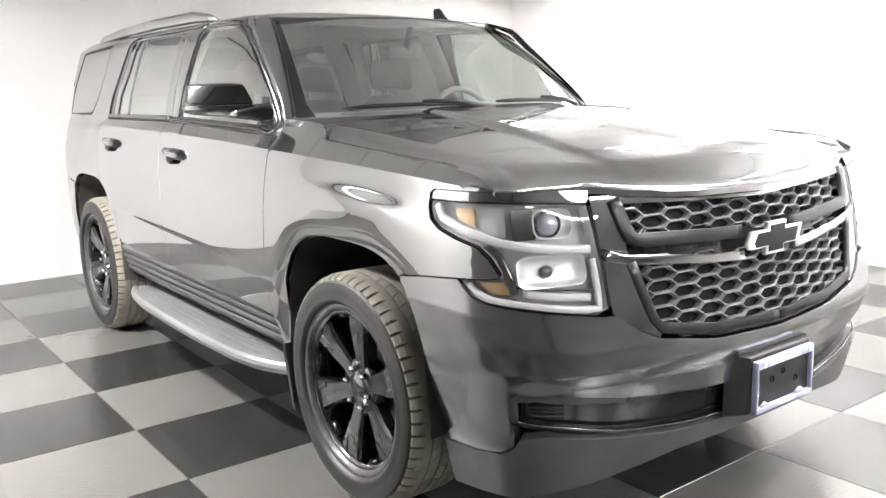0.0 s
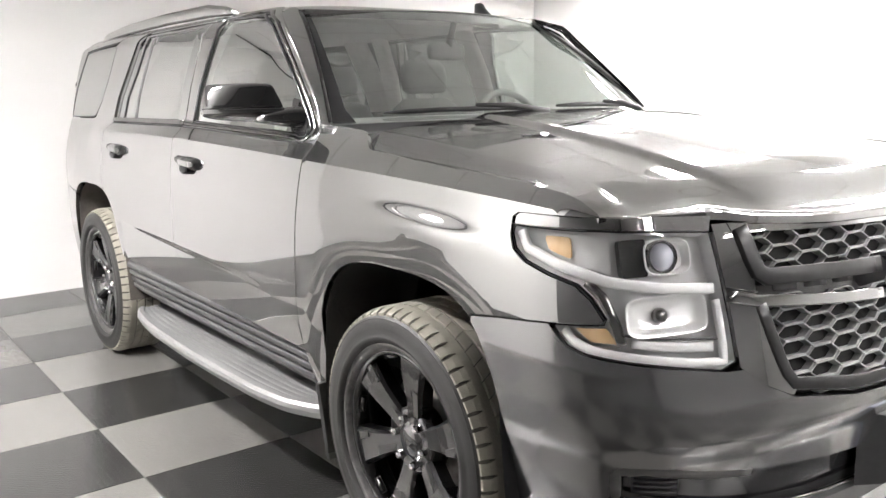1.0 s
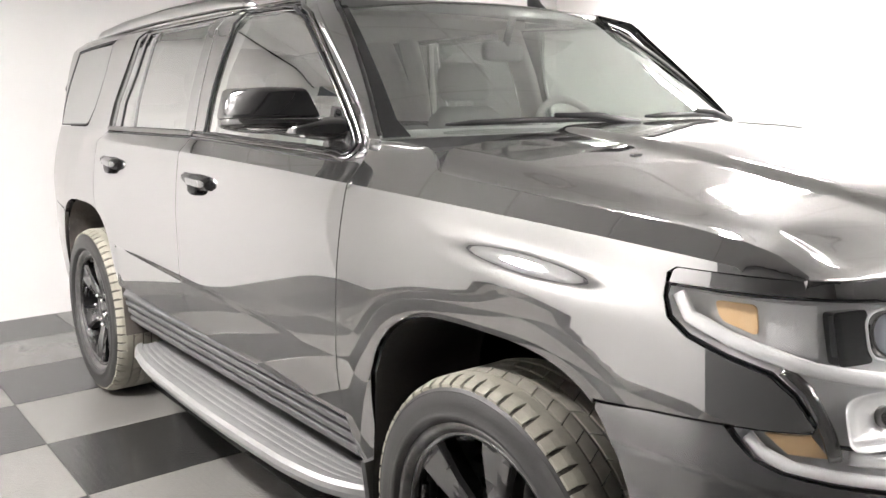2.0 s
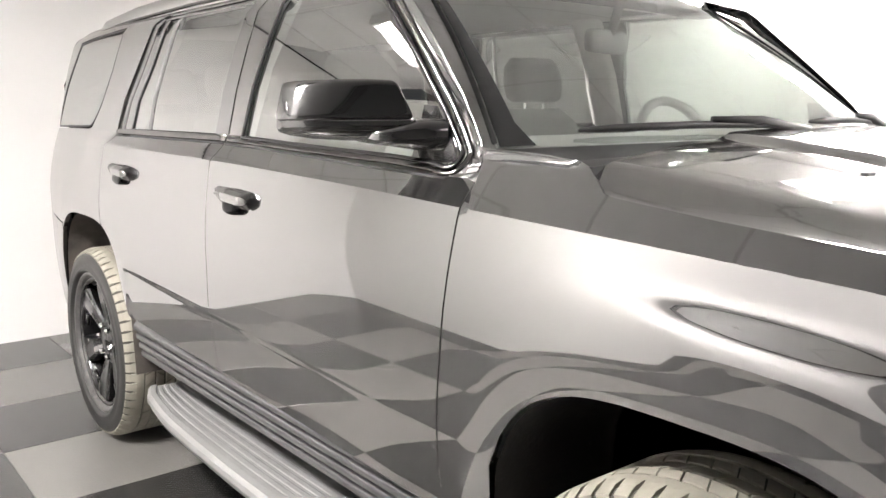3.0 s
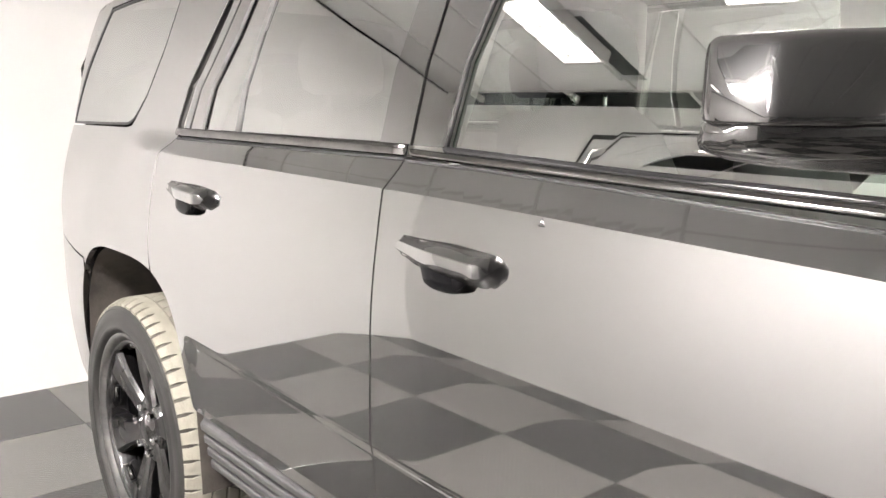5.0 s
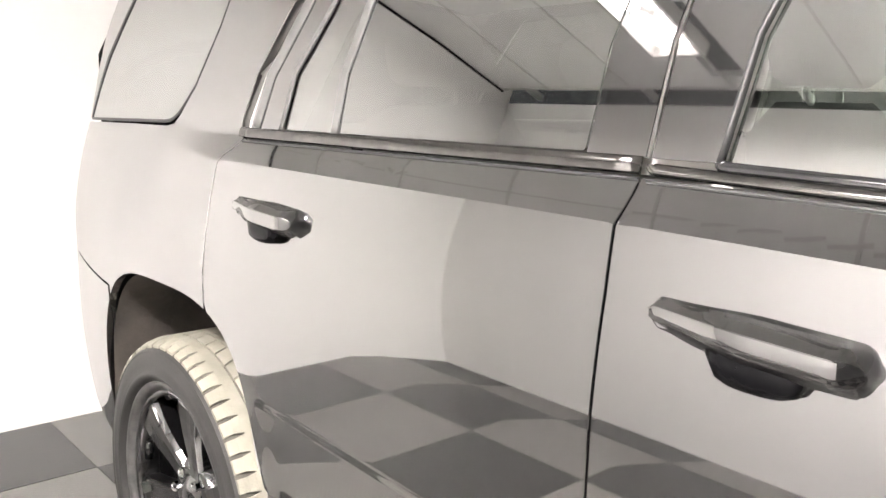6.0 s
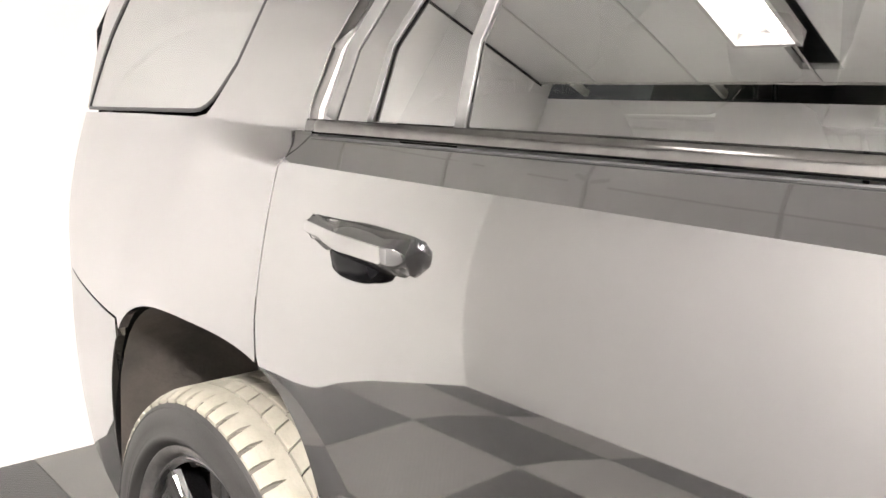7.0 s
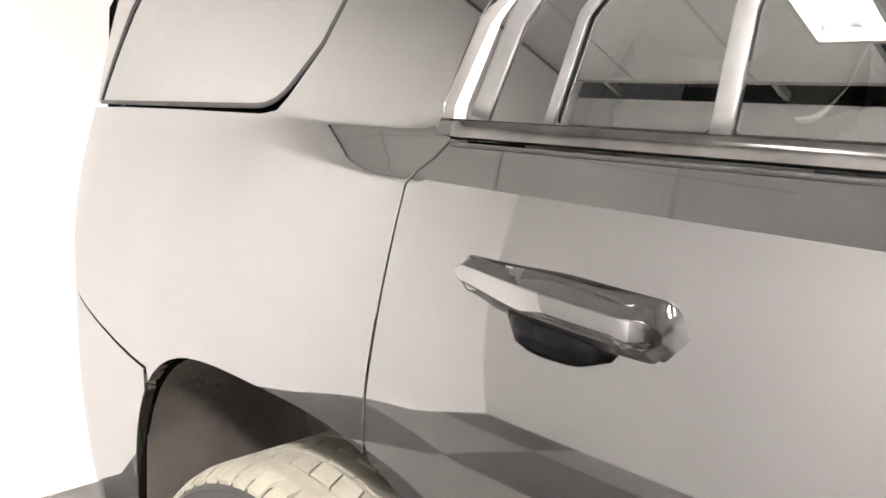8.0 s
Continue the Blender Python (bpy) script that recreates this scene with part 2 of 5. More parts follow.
def box_into(bm, lo, hi, bevel=0.0):
    m = Matrix.LocRotScale([(a + b) / 2 for a, b in zip(lo, hi)], None, [abs(b - a) for a, b in zip(lo, hi)])
    r = bmesh.ops.create_cube(bm, size=1, matrix=m)
    if bevel:
        edges = list({e for v in r["verts"] for e in v.link_edges})
        bmesh.ops.bevel(bm, geom=edges, offset=bevel, segments=2, affect="EDGES", profile=0.5)
    return r["verts"]


def box(lo, hi, bevel=0.0):
    bm = bmesh.new()
    box_into(bm, lo, hi, bevel)
    return bm


def curve_fn(points):
    """A smooth function through (t, value) points, Hermite with limited slopes."""
    t = [p[0] for p in points]
    v = [p[1] for p in points]
    d = [(v[i + 1] - v[i]) / (t[i + 1] - t[i]) for i in range(len(t) - 1)]
    s = [d[0]] + [0.0 if a * b <= 0 else 2 * a * b / (a + b) for a, b in zip(d, d[1:])] + [d[-1]]

    def f(x):
        if x <= t[0]:
            return v[0] + s[0] * (x - t[0])
        if x >= t[-1]:
            return v[-1] + s[-1] * (x - t[-1])
        i = 0
        while x > t[i + 1]:
            i += 1
        h = t[i + 1] - t[i]
        k = (x - t[i]) / h
        return (v[i] * (1 + 2 * k) * (1 - k) ** 2 + s[i] * h * k * (1 - k) ** 2
                + v[i + 1] * k * k * (3 - 2 * k) + s[i + 1] * h * k * k * (k - 1))
    return f


def sm(a, b, x):
    k = min(1.0, max(0.0, (x - a) / (b - a)))
    return k * k * (3 - 2 * k)


def rounded(points, radius=0.02, steps=4):
    """A closed outline with its corners rounded; a point may carry its own radius as a third number."""
    out = []
    n = len(points)
    for i, p in enumerate(points):
        r = p[2] if len(p) > 2 else radius
        p = Vector(p[:2])
        a, b = Vector(points[i - 1][:2]), Vector(points[(i + 1) % n][:2])
        if r <= 0:
            out.append(p)
            continue
        la, lb = (a - p).length, (b - p).length
        k = min(r, la * 0.45, lb * 0.45)
        p0, p1 = p + (a - p) / la * k, p + (b - p) / lb * k
        for j in range(steps + 1):
            u = j / steps
            out.append(p0 * (1 - u) ** 2 + p * 2 * u * (1 - u) + p1 * u * u)
    return out


def densify(points, step, closed=True):
    out = []
    n = len(points)
    for i in range(n if closed else n - 1):
        a, b = Vector(points[i]), Vector(points[(i + 1) % n])
        k = max(1, math.ceil((b - a).length / step))
        out += [a + (b - a) * (j / k) for j in range(k)]
    if not closed:
        out.append(Vector(points[-1]))
    return out


def inside(poly, pts):
    px, py = np.array([p[0] for p in poly]), np.array([p[1] for p in poly])
    qx, qy = np.roll(px, -1), np.roll(py, -1)
    x, y = pts[:, 0:1], pts[:, 1:2]
    with np.errstate(divide="ignore", invalid="ignore"):
        cross = ((py > y) != (qy > y)) & (x < (qx - px) * (y - py) / (qy - py) + px)
    return cross.sum(1) % 2 == 1


def away(poly, pts):
    """Distance of points from a closed outline."""
    a = np.array([tuple(p[:2]) for p in poly])
    b = np.roll(a, -1, 0)
    d = b - a
    k = ((pts[:, None] - a) * d).sum(-1) / np.maximum((d * d).sum(-1), 1e-12)
    q = a + np.clip(k, 0, 1)[..., None] * d
    return np.sqrt(((pts[:, None] - q) ** 2).sum(-1)).min(1)


def normal_at(fmap, u, v, e=0.002):
    a = fmap(u + e, v) - fmap(u - e, v)
    b = fmap(u, v + e) - fmap(u, v - e)
    return a.cross(b).normalized()


def sheet(name, outline, fmap, material, parent=None, out=(0, 0, 1), step=0.03, depth=0.014, lines=(), lift=0.0, label="", edge=0.002, dense=()):
    """A formed panel: an outline in the two parameters of fmap, meshed inside, with turned-in edges. out: which way is outward."""
    poly = densify([tuple(p[:2]) for p in outline], step)
    arr = np.array([tuple(p) for p in poly])
    lo, hi = arr.min(0), arr.max(0)
    gx, gy = np.meshgrid(np.arange(lo[0] + step / 2, hi[0], step), np.arange(lo[1] + step / 2, hi[1], step))
    gx[1::2] += step * 0.5
    g = np.stack([gx.ravel(), gy.ravel()], 1)
    g = g[inside(arr, g)]
    if len(g):
        g = g[away(arr, g) > step * 0.45]
    for y0, y1, mid, hh, fine in dense:
        # a finer net along a band: y0 to y1, hh either side of mid(y)
        g = g[~((g[:, 0] > y0 - fine) & (g[:, 0] < y1 + fine) & (np.abs(g[:, 1] - np.array([mid(q) for q in g[:, 0]])) < hh + fine))]
        nr = max(2, round(2 * hh / fine))
        f = np.array([(y + (fine / 2 if r % 2 else 0.0), mid(y) - hh + 2 * hh * r / nr) for y in np.arange(y0, y1, fine) for r in range(nr + 1)])
        f = f[inside(arr, f)]
        f = f[away(arr, f) > fine * 0.6]
        g = np.concatenate([g, f])
    pts = [Vector(p) for p in arr]
    n = len(pts)
    edges = [(i, (i + 1) % n) for i in range(n)]
    for ln in lines:
        q = np.array([tuple(p) for p in densify(ln, step, False)])
        ok = inside(arr, q) & (away(arr, q) > step * 0.25)
        if len(g):
            d = np.sqrt(((g[:, None] - q) ** 2).sum(-1)).min(1)
            g = g[d > step * 0.4]
        last = None
        for p, k in zip(q, ok):
            if k:
                pts.append(Vector(p))
                if last is not None:
                    edges.append((last, len(pts) - 1))
                last = len(pts) - 1
            else:
                last = None
    n_line = len(pts)
    pts += [Vector(p) for p in g]
    vs, _, fs, ov, _, _ = delaunay_2d_cdt(pts, edges, [list(range(n))], 1, 1e-6)
    key = {}
    for i, src in enumerate(ov):
        for k in src:
            key[k] = i
    ring = [key[i] for i in range(n)]
    sign = None
    place, normals = [], []
    for p in vs:
        nn = normal_at(fmap, p.x, p.y)
        if sign is None:
            sign = 1.0 if nn.dot(Vector(out)) > 0 else -1.0
        nn = nn * sign
        place.append(fmap(p.x, p.y) + nn * lift)
        normals.append(nn)
    verts = list(place)
    lined = {key[i] for i in range(n, n_line)}
    faces, loops = [], []
    for f in fs:
        f = list(f)
        c = sum((vs[i] for i in f), Vector((0, 0))) / len(f)
        nn = (place[f[1]] - place[f[0]]).cross(place[f[2]] - place[f[0]])
        if nn.dot(normals[f[0]]) < 0:
            f.reverse()
        faces.append(f)
        for i in f:
            if any(k in lined for k in f):
                q = vs[i] + (c - vs[i]) * 0.4
                loops.append(normal_at(fmap, q.x, q.y, 0.0004) * sign)
            else:
                loops.append(normals[i])
    # turned-in edge: a small round, then the return
    if depth:
        r1 = len(verts)
        for i in ring:
            verts.append(place[i] - normals[i] * edge)
        r2 = len(verts)
        for i in ring:
            verts.append(place[i] - normals[i] * depth)
        area = sum(arr[i - 1][0] * arr[i][1] - arr[i][0] * arr[i - 1][1] for i in range(n))
        for i in range(n):
            j = (i + 1) % n
            for a, b in ((ring, None), (None, None)):
                if a is not None:
                    q = [ring[i], ring[j], r1 + j, r1 + i]
                else:
                    q = [r1 + i, r1 + j, r2 + j, r2 + i]
                tang = verts[q[1]] - verts[q[0]]
                fn = tang.cross(normals[ring[i]]).normalized()
                mid = (vs[ring[i]] + vs[ring[j]]) / 2
                t2 = vs[ring[j]] - vs[ring[i]]
                outward = Vector((t2.y, -t2.x)) * (1 if area > 0 else -1)
                probe = fmap(mid.x + outward.x * 0.01, mid.y + outward.y * 0.01) - fmap(mid.x, mid.y)
                if fn.dot(probe) < 0:
                    fn = -fn
                gn = (verts[q[1]] - verts[q[0]]).cross(verts[q[2]] - verts[q[0]])
                if gn.dot(fn) < 0:
                    q.reverse()
                faces.append(q)
                for k in q:
                    loops.append((fn + normals[ring[i]]).normalized() if a is not None else fn)
    me = bpy.data.meshes.new(name)
    me.from_pydata(verts, [], faces)
    me.update()
    for f in me.polygons:
        f.use_smooth = True
    if len(loops) == len(me.loops):
        me.normals_split_custom_set(loops)
    return finish(name, me, material, parent, label)


def bar(name, path, fmap, width, height, material, parent=None, out=(0, 0, 1), closed=False, lift=0.0, label="", round_top=True, step=0.04):
    """A strip along a path on a surface: width across, height above it, with a rounded section."""
    pts = densify([tuple(p[:2]) for p in path], step, closed)
    prof = [(-0.5, -0.2), (-0.5, 0.55), (-0.36, 0.92), (0.0, 1.0), (0.36, 0.92), (0.5, 0.55), (0.5, -0.2)] if round_top else \
        [(-0.5, -0.2), (-0.5, 0.9), (-0.42, 1.0), (0.42, 1.0), (0.5, 0.9), (0.5, -0.2)]
    P = [fmap(p.x, p.y) for p in pts]
    N = [normal_at(fmap, p.x, p.y) for p in pts]
    sign = 1.0 if N[0].dot(Vector(out)) > 0 else -1.0
    bm = bmesh.new()
    rows = []
    n = len(P)
    for i in range(n):
        a, b = (P[i - 1], P[(i + 1) % n]) if closed else (P[max(0, i - 1)], P[min(n - 1, i + 1)])
        nn = N[i] * sign
        side = (b - a).normalized().cross(nn)
        rows.append([bm.verts.new(P[i] + side * (u * width) + nn * (lift + h * height)) for u, h in prof])
    for i in range(n if closed else n - 1):
        a, b = rows[i], rows[(i + 1) % n]
        for k in range(len(prof) - 1):
            bm.faces.new((a[k], a[k + 1], b[k + 1], b[k]))
    if not closed:
        bm.faces.new(rows[0])
        bm.faces.new(rows[-1][::-1])
    return part(name, bm, material, parent, label, True)


def revolve(bm, profile, centre, axis="x", seg=64, closed=False, sgn=1):
    """Rings of (offset along the axis, radius) round a centre."""
    rings = []
    for a, r in profile:
        ring = []
        for k in range(seg):
            t = 2 * math.pi * k / seg
            c, s = math.cos(t) * r, math.sin(t) * r
            p = {"x": (sgn * a, c, s), "y": (c, sgn * a, s), "z": (c, s, sgn * a)}[axis]
            ring.append(bm.verts.new(Vector(centre) + Vector(p)))
        rings.append(ring)
    pairs = list(zip(rings, rings[1:])) + ([(rings[-1], rings[0])] if closed else [])
    for a, b in pairs:
        for k in range(seg):
            bm.faces.new((a[k], a[(k + 1) % seg], b[(k + 1) % seg], b[k]))
    return rings


def tube(bm, pts, radius, seg=10, caps=True):
    """A round bar along points; radius may be a list."""
    rings = []
    n = len(pts)
    pts = [Vector(p) for p in pts]
    up = Vector((0.13, 0.31, 0.94))
    for i, p in enumerate(pts):
        d = (pts[min(n - 1, i + 1)] - pts[max(0, i - 1)]).normalized()
        a = d.cross(up).normalized()
        b = d.cross(a)
        r = radius[i] if isinstance(radius, (list, tuple)) else radius
        rings.append([bm.verts.new(p + (a * math.cos(2 * math.pi * k / seg) + b * math.sin(2 * math.pi * k / seg)) * r) for k in range(seg)])
    for a, b in zip(rings, rings[1:]):
        for k in range(seg):
            bm.faces.new((a[k], a[(k + 1) % seg], b[(k + 1) % seg], b[k]))
    if caps:
        bm.faces.new(rings[0])
        bm.faces.new(rings[-1][::-1])


def loft(bm, sections, caps=True, closed=True):
    rows = [[bm.verts.new(p) for p in s] for s in sections]
    for a, b in zip(rows, rows[1:]):
        m = len(a)
        for k in range(m if closed else m - 1):
            bm.faces.new((a[k], a[(k + 1) % m], b[(k + 1) % m], b[k]))
    if caps:
        bm.faces.new(rows[0])
        bm.faces.new(rows[-1][::-1])


def superring(centre, ax, ay, rx, ry, power=2.6, seg=28):
    """A rounded-rectangle ring: half sizes rx, ry along two directions."""
    out = []
    for k in range(seg):
        t = 2 * math.pi * k / seg
        c, s = math.cos(t), math.sin(t)
        u = math.copysign(abs(c) ** (2 / power), c) * rx
        v = math.copysign(abs(s) ** (2 / power), s) * ry
        out.append(Vector(centre) + Vector(ax) * u + Vector(ay) * v)
    return out


# ---------------------------------------------------------------- the room
def make_room():
    room_floor = new("floor", None)
    tagged(room_floor, "checkered floor of dark and light grey vinyl tiles", "floor", kind="structure")
    part("floor_slab", box((LEFT - 0.2, FRONT - 0.2, -0.12), (RIGHT + 0.2, REAR + 0.2, -0.006)), joint_mat, room_floor)

    def wall(name, lo, hi, label):
        bm = box(lo, hi)
        ob = part(name, bm, wall_mat)
        tagged(ob, label, "wall", kind="structure")
        return ob

    top = CEIL + 0.5
    wall("wall_left", (LEFT - 0.15, 0.5, -0.1), (LEFT, REAR + 0.15, WALL_TOP), "plain white painted wall under a dark ceiling slot")
    # unseen panel added so that the nose and handles reflect a dark front end
    tagged(part("dim_end_panel", box((LEFT - 0.15, FRONT - 0.15, -0.1), (LEFT, 0.5, WALL_TOP)), dim_end_mat), "unseen dark grey panel standing for the dim open end", "wall", kind="structure")
    wall("wall_right", (RIGHT, FRONT - 0.15, -0.1), (RIGHT + 0.15, REAR + 0.15, top), "plain white painted side wall")
    wall("wall_rear", (LEFT, REAR, -0.1), (RIGHT, REAR + 0.15, top), "plain white painted wall behind the parked car")
    tagged(part("wall_front", box((LEFT, FRONT - 0.15, -0.1), (RIGHT, FRONT, top)), pale_front_mat), "pale grey wall at the far open end", "wall", kind="structure")
    # ceiling boards, left open along the left wall, where a dark void shows above the grid
    bm = bmesh.new()
    cuts = sorted({FRONT, REAR} | {y for h in HOLES for y in h[2:]})
    for y0, y1 in zip(cuts, cuts[1:]):
        x = SLOT
        for hx0, hx1 in sorted(h[:2] for h in HOLES if h[2] < (y0 + y1) / 2 < h[3]):
            box_into(bm, (x, y0, CEIL), (hx0, y1, CEIL + 0.03))
            x = hx1
        box_into(bm, (x, y0, CEIL), (RIGHT, y1, CEIL + 0.03))
    ceiling = part("ceiling", bm, ceil_mat)
    tagged(ceiling, "white suspended ceiling with a thin metal grid", "ceiling", kind="structure")
    bm = bmesh.new()
    for k in range(-14, 8):
        y = 0.1 + 0.61 * k
        if FRONT < y < REAR:
            box_into(bm, (SLOT, y - 0.006, CEIL - 0.004), (RIGHT, y + 0.006, CEIL))
    for k in range(0, 6):
        x = SLOT + 0.02 + 1.22 * k
        box_into(bm, (x - 0.006, FRONT, CEIL - 0.005), (x + 0.006, REAR, CEIL))
    tagged(part("ceiling_grid", bm, tee_mat), "thin white metal ceiling grid", "ceiling", kind="structure")
    # sheets closing the space above the slot, its darkness put into their colour
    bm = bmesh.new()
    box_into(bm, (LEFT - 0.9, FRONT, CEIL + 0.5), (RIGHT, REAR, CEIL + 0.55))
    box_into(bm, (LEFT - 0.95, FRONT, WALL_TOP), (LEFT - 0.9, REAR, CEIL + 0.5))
    tagged(part("void_shade_sheets", bm, shade_black_mat), "black sheets standing for the unlit space above the open ceiling slot", "ceiling", kind="structure")
    bm = bmesh.new()
    for k in range(-5, 6):
        y = 0.25 + 0.86 * k
        if FRONT < y < REAR:
            box_into(bm, (LEFT - 0.05, y - 0.012, CEIL - 0.006), (SLOT, y + 0.012, CEIL + 0.03))
    tagged(part("slot_tees", bm, tee_mat), "short white cross tees over the dark slot", "ceiling", kind="structure")
    # thin black strip: painted shadow line where the rear wall meets the ceiling
    bm = box((SLOT, REAR - 0.012, CEIL - 0.012), (RIGHT, REAR - 0.002, CEIL - 0.002))
    tagged(part("rear_shadow_strip", bm, shade_black_mat), "thin dark strip painted as the shadow line at the top of the rear wall", "trim", kind="structure")
    return room_floor


def troffer(place, w=0.61, l=0.17, lit=None):
    """A ceiling light: a shallow frame with four lit lenses."""
    x, y, z = place
    ob = thing("ceiling_light", place, "lit fluorescent troffer set in the white ceiling, most of the set added as fill", "ceiling light", "ceiling lights")
    bm = bmesh.new()
    for a in ((-w, -l, -0.06, -w + 0.02, l, 0.0), (w - 0.02, -l, -0.06, w, l, 0.0), (-w + 0.02, -l, -0.06, w - 0.02, -l + 0.02, 0.0),
              (-w + 0.02, l - 0.02, -0.06, w - 0.02, l, 0.0)):
        box_into(bm, a[:3], a[3:])
    part("frame", bm, tee_mat, ob)
    part("reflector", box((-w + 0.02, -l + 0.02, -0.007), (w - 0.02, l - 0.02, -0.003)), tee_mat if lit is dim_tube_mat else diffuser_mat, ob)
    for sx in (-1, 1):
        for sy in (-1, 1):
            bm = bmesh.new()
            loft(bm, [superring((sx * w * 0.475, sy * l * 0.43, -0.008 - h), (1, 0, 0), (0, 1, 0), w * 0.426 * k, l * 0.294 * k, 5, 24) for h, k in ((0, 1), (0.012, 0.96), (0.02, 0.85))])
            part("lens", bm, lit or tube_mat, ob, "bright frosted lens")
    return ob


# ---------------------------------------------------------------- the car's surfaces
# The front axle is at y = 0, the rear axle at WHEELBASE; the car faces -y and its right side is at -x.
WHEELBASE, AXLE_Z = 2.946, 0.405
width_fn = curve_fn([(-0.84, 0.86), (-0.735, 0.945), (-0.66, 0.975), (-0.55, 0.99), (-0.2, 1.0), (0.6, 1.003), (1.6, 1.005),
                     (2.6, 1.006), (3.0, 1.012), (3.2, 1.008), (3.4, 0.990), (3.65, 0.950), (3.85, 0.898), (4.0, 0.82), (4.1, 0.72)])
belt_fn = curve_fn([(-0.84, 0.80), (-0.5, 0.865), (0.0, 0.872), (0.6, 0.876), (1.0, 0.898), (1.5, 0.914), (1.8, 0.919), (2.1, 0.921), (2.6, 0.921),
                    (3.03, 0.922), (3.4, 0.905), (3.65, 0.878), (3.83, 0.840), (4.0, 0.765), (4.1, 0.665)])
crease_fn = curve_fn([(-0.84, 1.13), (-0.5, 1.158), (0.0, 1.183), (0.5, 1.203), (1.0, 1.222), (1.6, 1.238), (2.55, 1.25), (3.2, 1.262), (4.0, 1.27)])
low_fn = curve_fn([(0.3, 0.722), (0.8, 0.742), (1.5, 0.765), (2.4, 0.795), (3.0, 0.81)])
BELT = 1.300
LEAN = 0.47


def arch_lift(y, z):
    """How far the body rolls in towards the wheel arches."""
    best = 0.0
    for cy, half, top in ((0.0, 0.455, 0.53), (WHEELBASE - 0.006, 0.442, 0.557)):
        r = ((abs(y - cy) / half) ** 3.2 + (max(0.0, z - 0.40) / top) ** 3.2) ** 0.3125
        best = max(best, min(1.3, max(0.0, (1.17 - r) / 0.2)) ** 2)
    return best


def dent_mid(y):
    return 1.092 + 0.06 * (y + 0.13)


def half_width(y, z):
    x = flank(y, z)
    q = sm(2.66, 3.06, y)
    if q > 0 and 0.98 < z < BELT:
        # behind the doors the side rolls in smoothly
        w, b = flank(y, 0.98), belt_fn(y)
        x += q * (w - (w - b) * ((z - 0.98) / (BELT - 0.98)) ** 1.7 - x)
    return x


def flank(y, z):
    w, c = width_fn(y), crease_fn(y)
    fade = 1 - 0.95 * sm(2.7, 3.15, y)
    if z <= c:
        u = c - z
        x = w - (0.015 * fade + 0.012) * max(0.0, 1 - u / 0.27) ** 2
        x -= 0.040 * (1 - 0.4 * sm(2.9, 3.3, y)) * max(0.0, (0.80 - z) / 0.32) ** 2 if z < 0.80 else 0.0
        k = low_fn(y)
        on = sm(0.75, 1.35, y) * (1 - sm(2.44, 2.52, y))
        x -= on * 0.008 * (1 - sm(k - 0.014, k + 0.014, z))
        x -= (0.015 if y < 1.5 else 0.006) * arch_lift(y, z)
        # the wing leans back over a short stretch above the wheel
        dz = z - dent_mid(y)
        x -= LEAN * 0.034 * math.tanh(dz / 0.034) * math.exp(-((y + 0.15) / 0.25) ** 2) * math.exp(-(dz / 0.068) ** 2)
        return x
    x0 = w - (0.015 * fade + 0.012)
    b = belt_fn(y)
    if z < BELT:
        k = (z - c) / (BELT - c)
        return x0 + (b - x0) * (k + 0.25 * fade * k * (1 - k))
    h = z - BELT
    return b - 0.215 * h - 20 * max(0.0, h - 0.38) ** 2


def far_lean(z):
    """How much further the glasshouse leans in on the far side."""
    return 0.080 * sm(1.20, 1.32, z) + 0.095 * sm(1.28, 1.75, z)


def side(s):
    return lambda y, z: Vector((s * (half_width(y, z) - (far_lean(z) if s > 0 else 0.0)), y, z))


# plan of the nose, centre to right-hand corner
_px = [(0.0, -0.985), (0.18, -0.980), (0.35, -0.966), (0.52, -0.943), (0.68, -0.908), (0.79, -0.868), (0.875, -0.820), (0.935, -0.755),
       (0.972, -0.675), (0.990, -0.58), (0.998, -0.48), (1.0, -0.40), (1.0, -0.28)]
_s = [0.0]
for (a, b), (c, d) in zip(_px, _px[1:]):
    _s.append(_s[-1] + math.hypot(c - a, d - b))
nose_x = curve_fn(list(zip(_s, [p[0] for p in _px])))
nose_y = curve_fn(list(zip(_s, [p[1] for p in _px])))
NOSE_END = _s[-1]


def s_of_x(x):
    lo, hi = 0.0, NOSE_END
    for _ in range(40):
        m = (lo + hi) / 2
        lo, hi = (m, hi) if nose_x(m) < x else (lo, m)
    return lo


def s_of_y(y):
    lo, hi = 0.0, NOSE_END
    for _ in range(40):
        m = (lo + hi) / 2
        lo, hi = (m, hi) if nose_y(m) < y else (lo, m)
    return lo


lean_fn = curve_fn([(0.18, -0.105), (0.28, -0.066), (0.38, -0.040), (0.46, -0.026), (0.575, -0.010), (0.640, 0.010), (0.70, 0.006), (0.80, -0.018),
                    (0.90, -0.036), (1.0, -0.060), (1.08, -0.082), (1.14, -0.105)])


def nose(s, z):
    """The front face: s along the plan from the centre (minus: car's right), z up."""
    a = abs(s)
    x, y = nose_x(a), nose_y(a)
    back = a - 0.01
    dx, dy = nose_x(a + 0.01) - math.copysign(nose_x(abs(back)), back), nose_y(a + 0.01) - nose_y(abs(back))
    n = Vector((dy, -dx)).normalized()
    corner = sm(s_of_corner0, s_of_corner1, a)
    o = lean_fn(z) * (1 - 0.66 * corner)
    o -= 0.15 * corner * max(0.0, 0.80 - z)
    x, y = x + n.x * o, y + n.y * o
    return Vector((x if s >= 0 else -x, y, z))


s_of_corner0, s_of_corner1 = s_of_x(0.72), s_of_x(0.985)

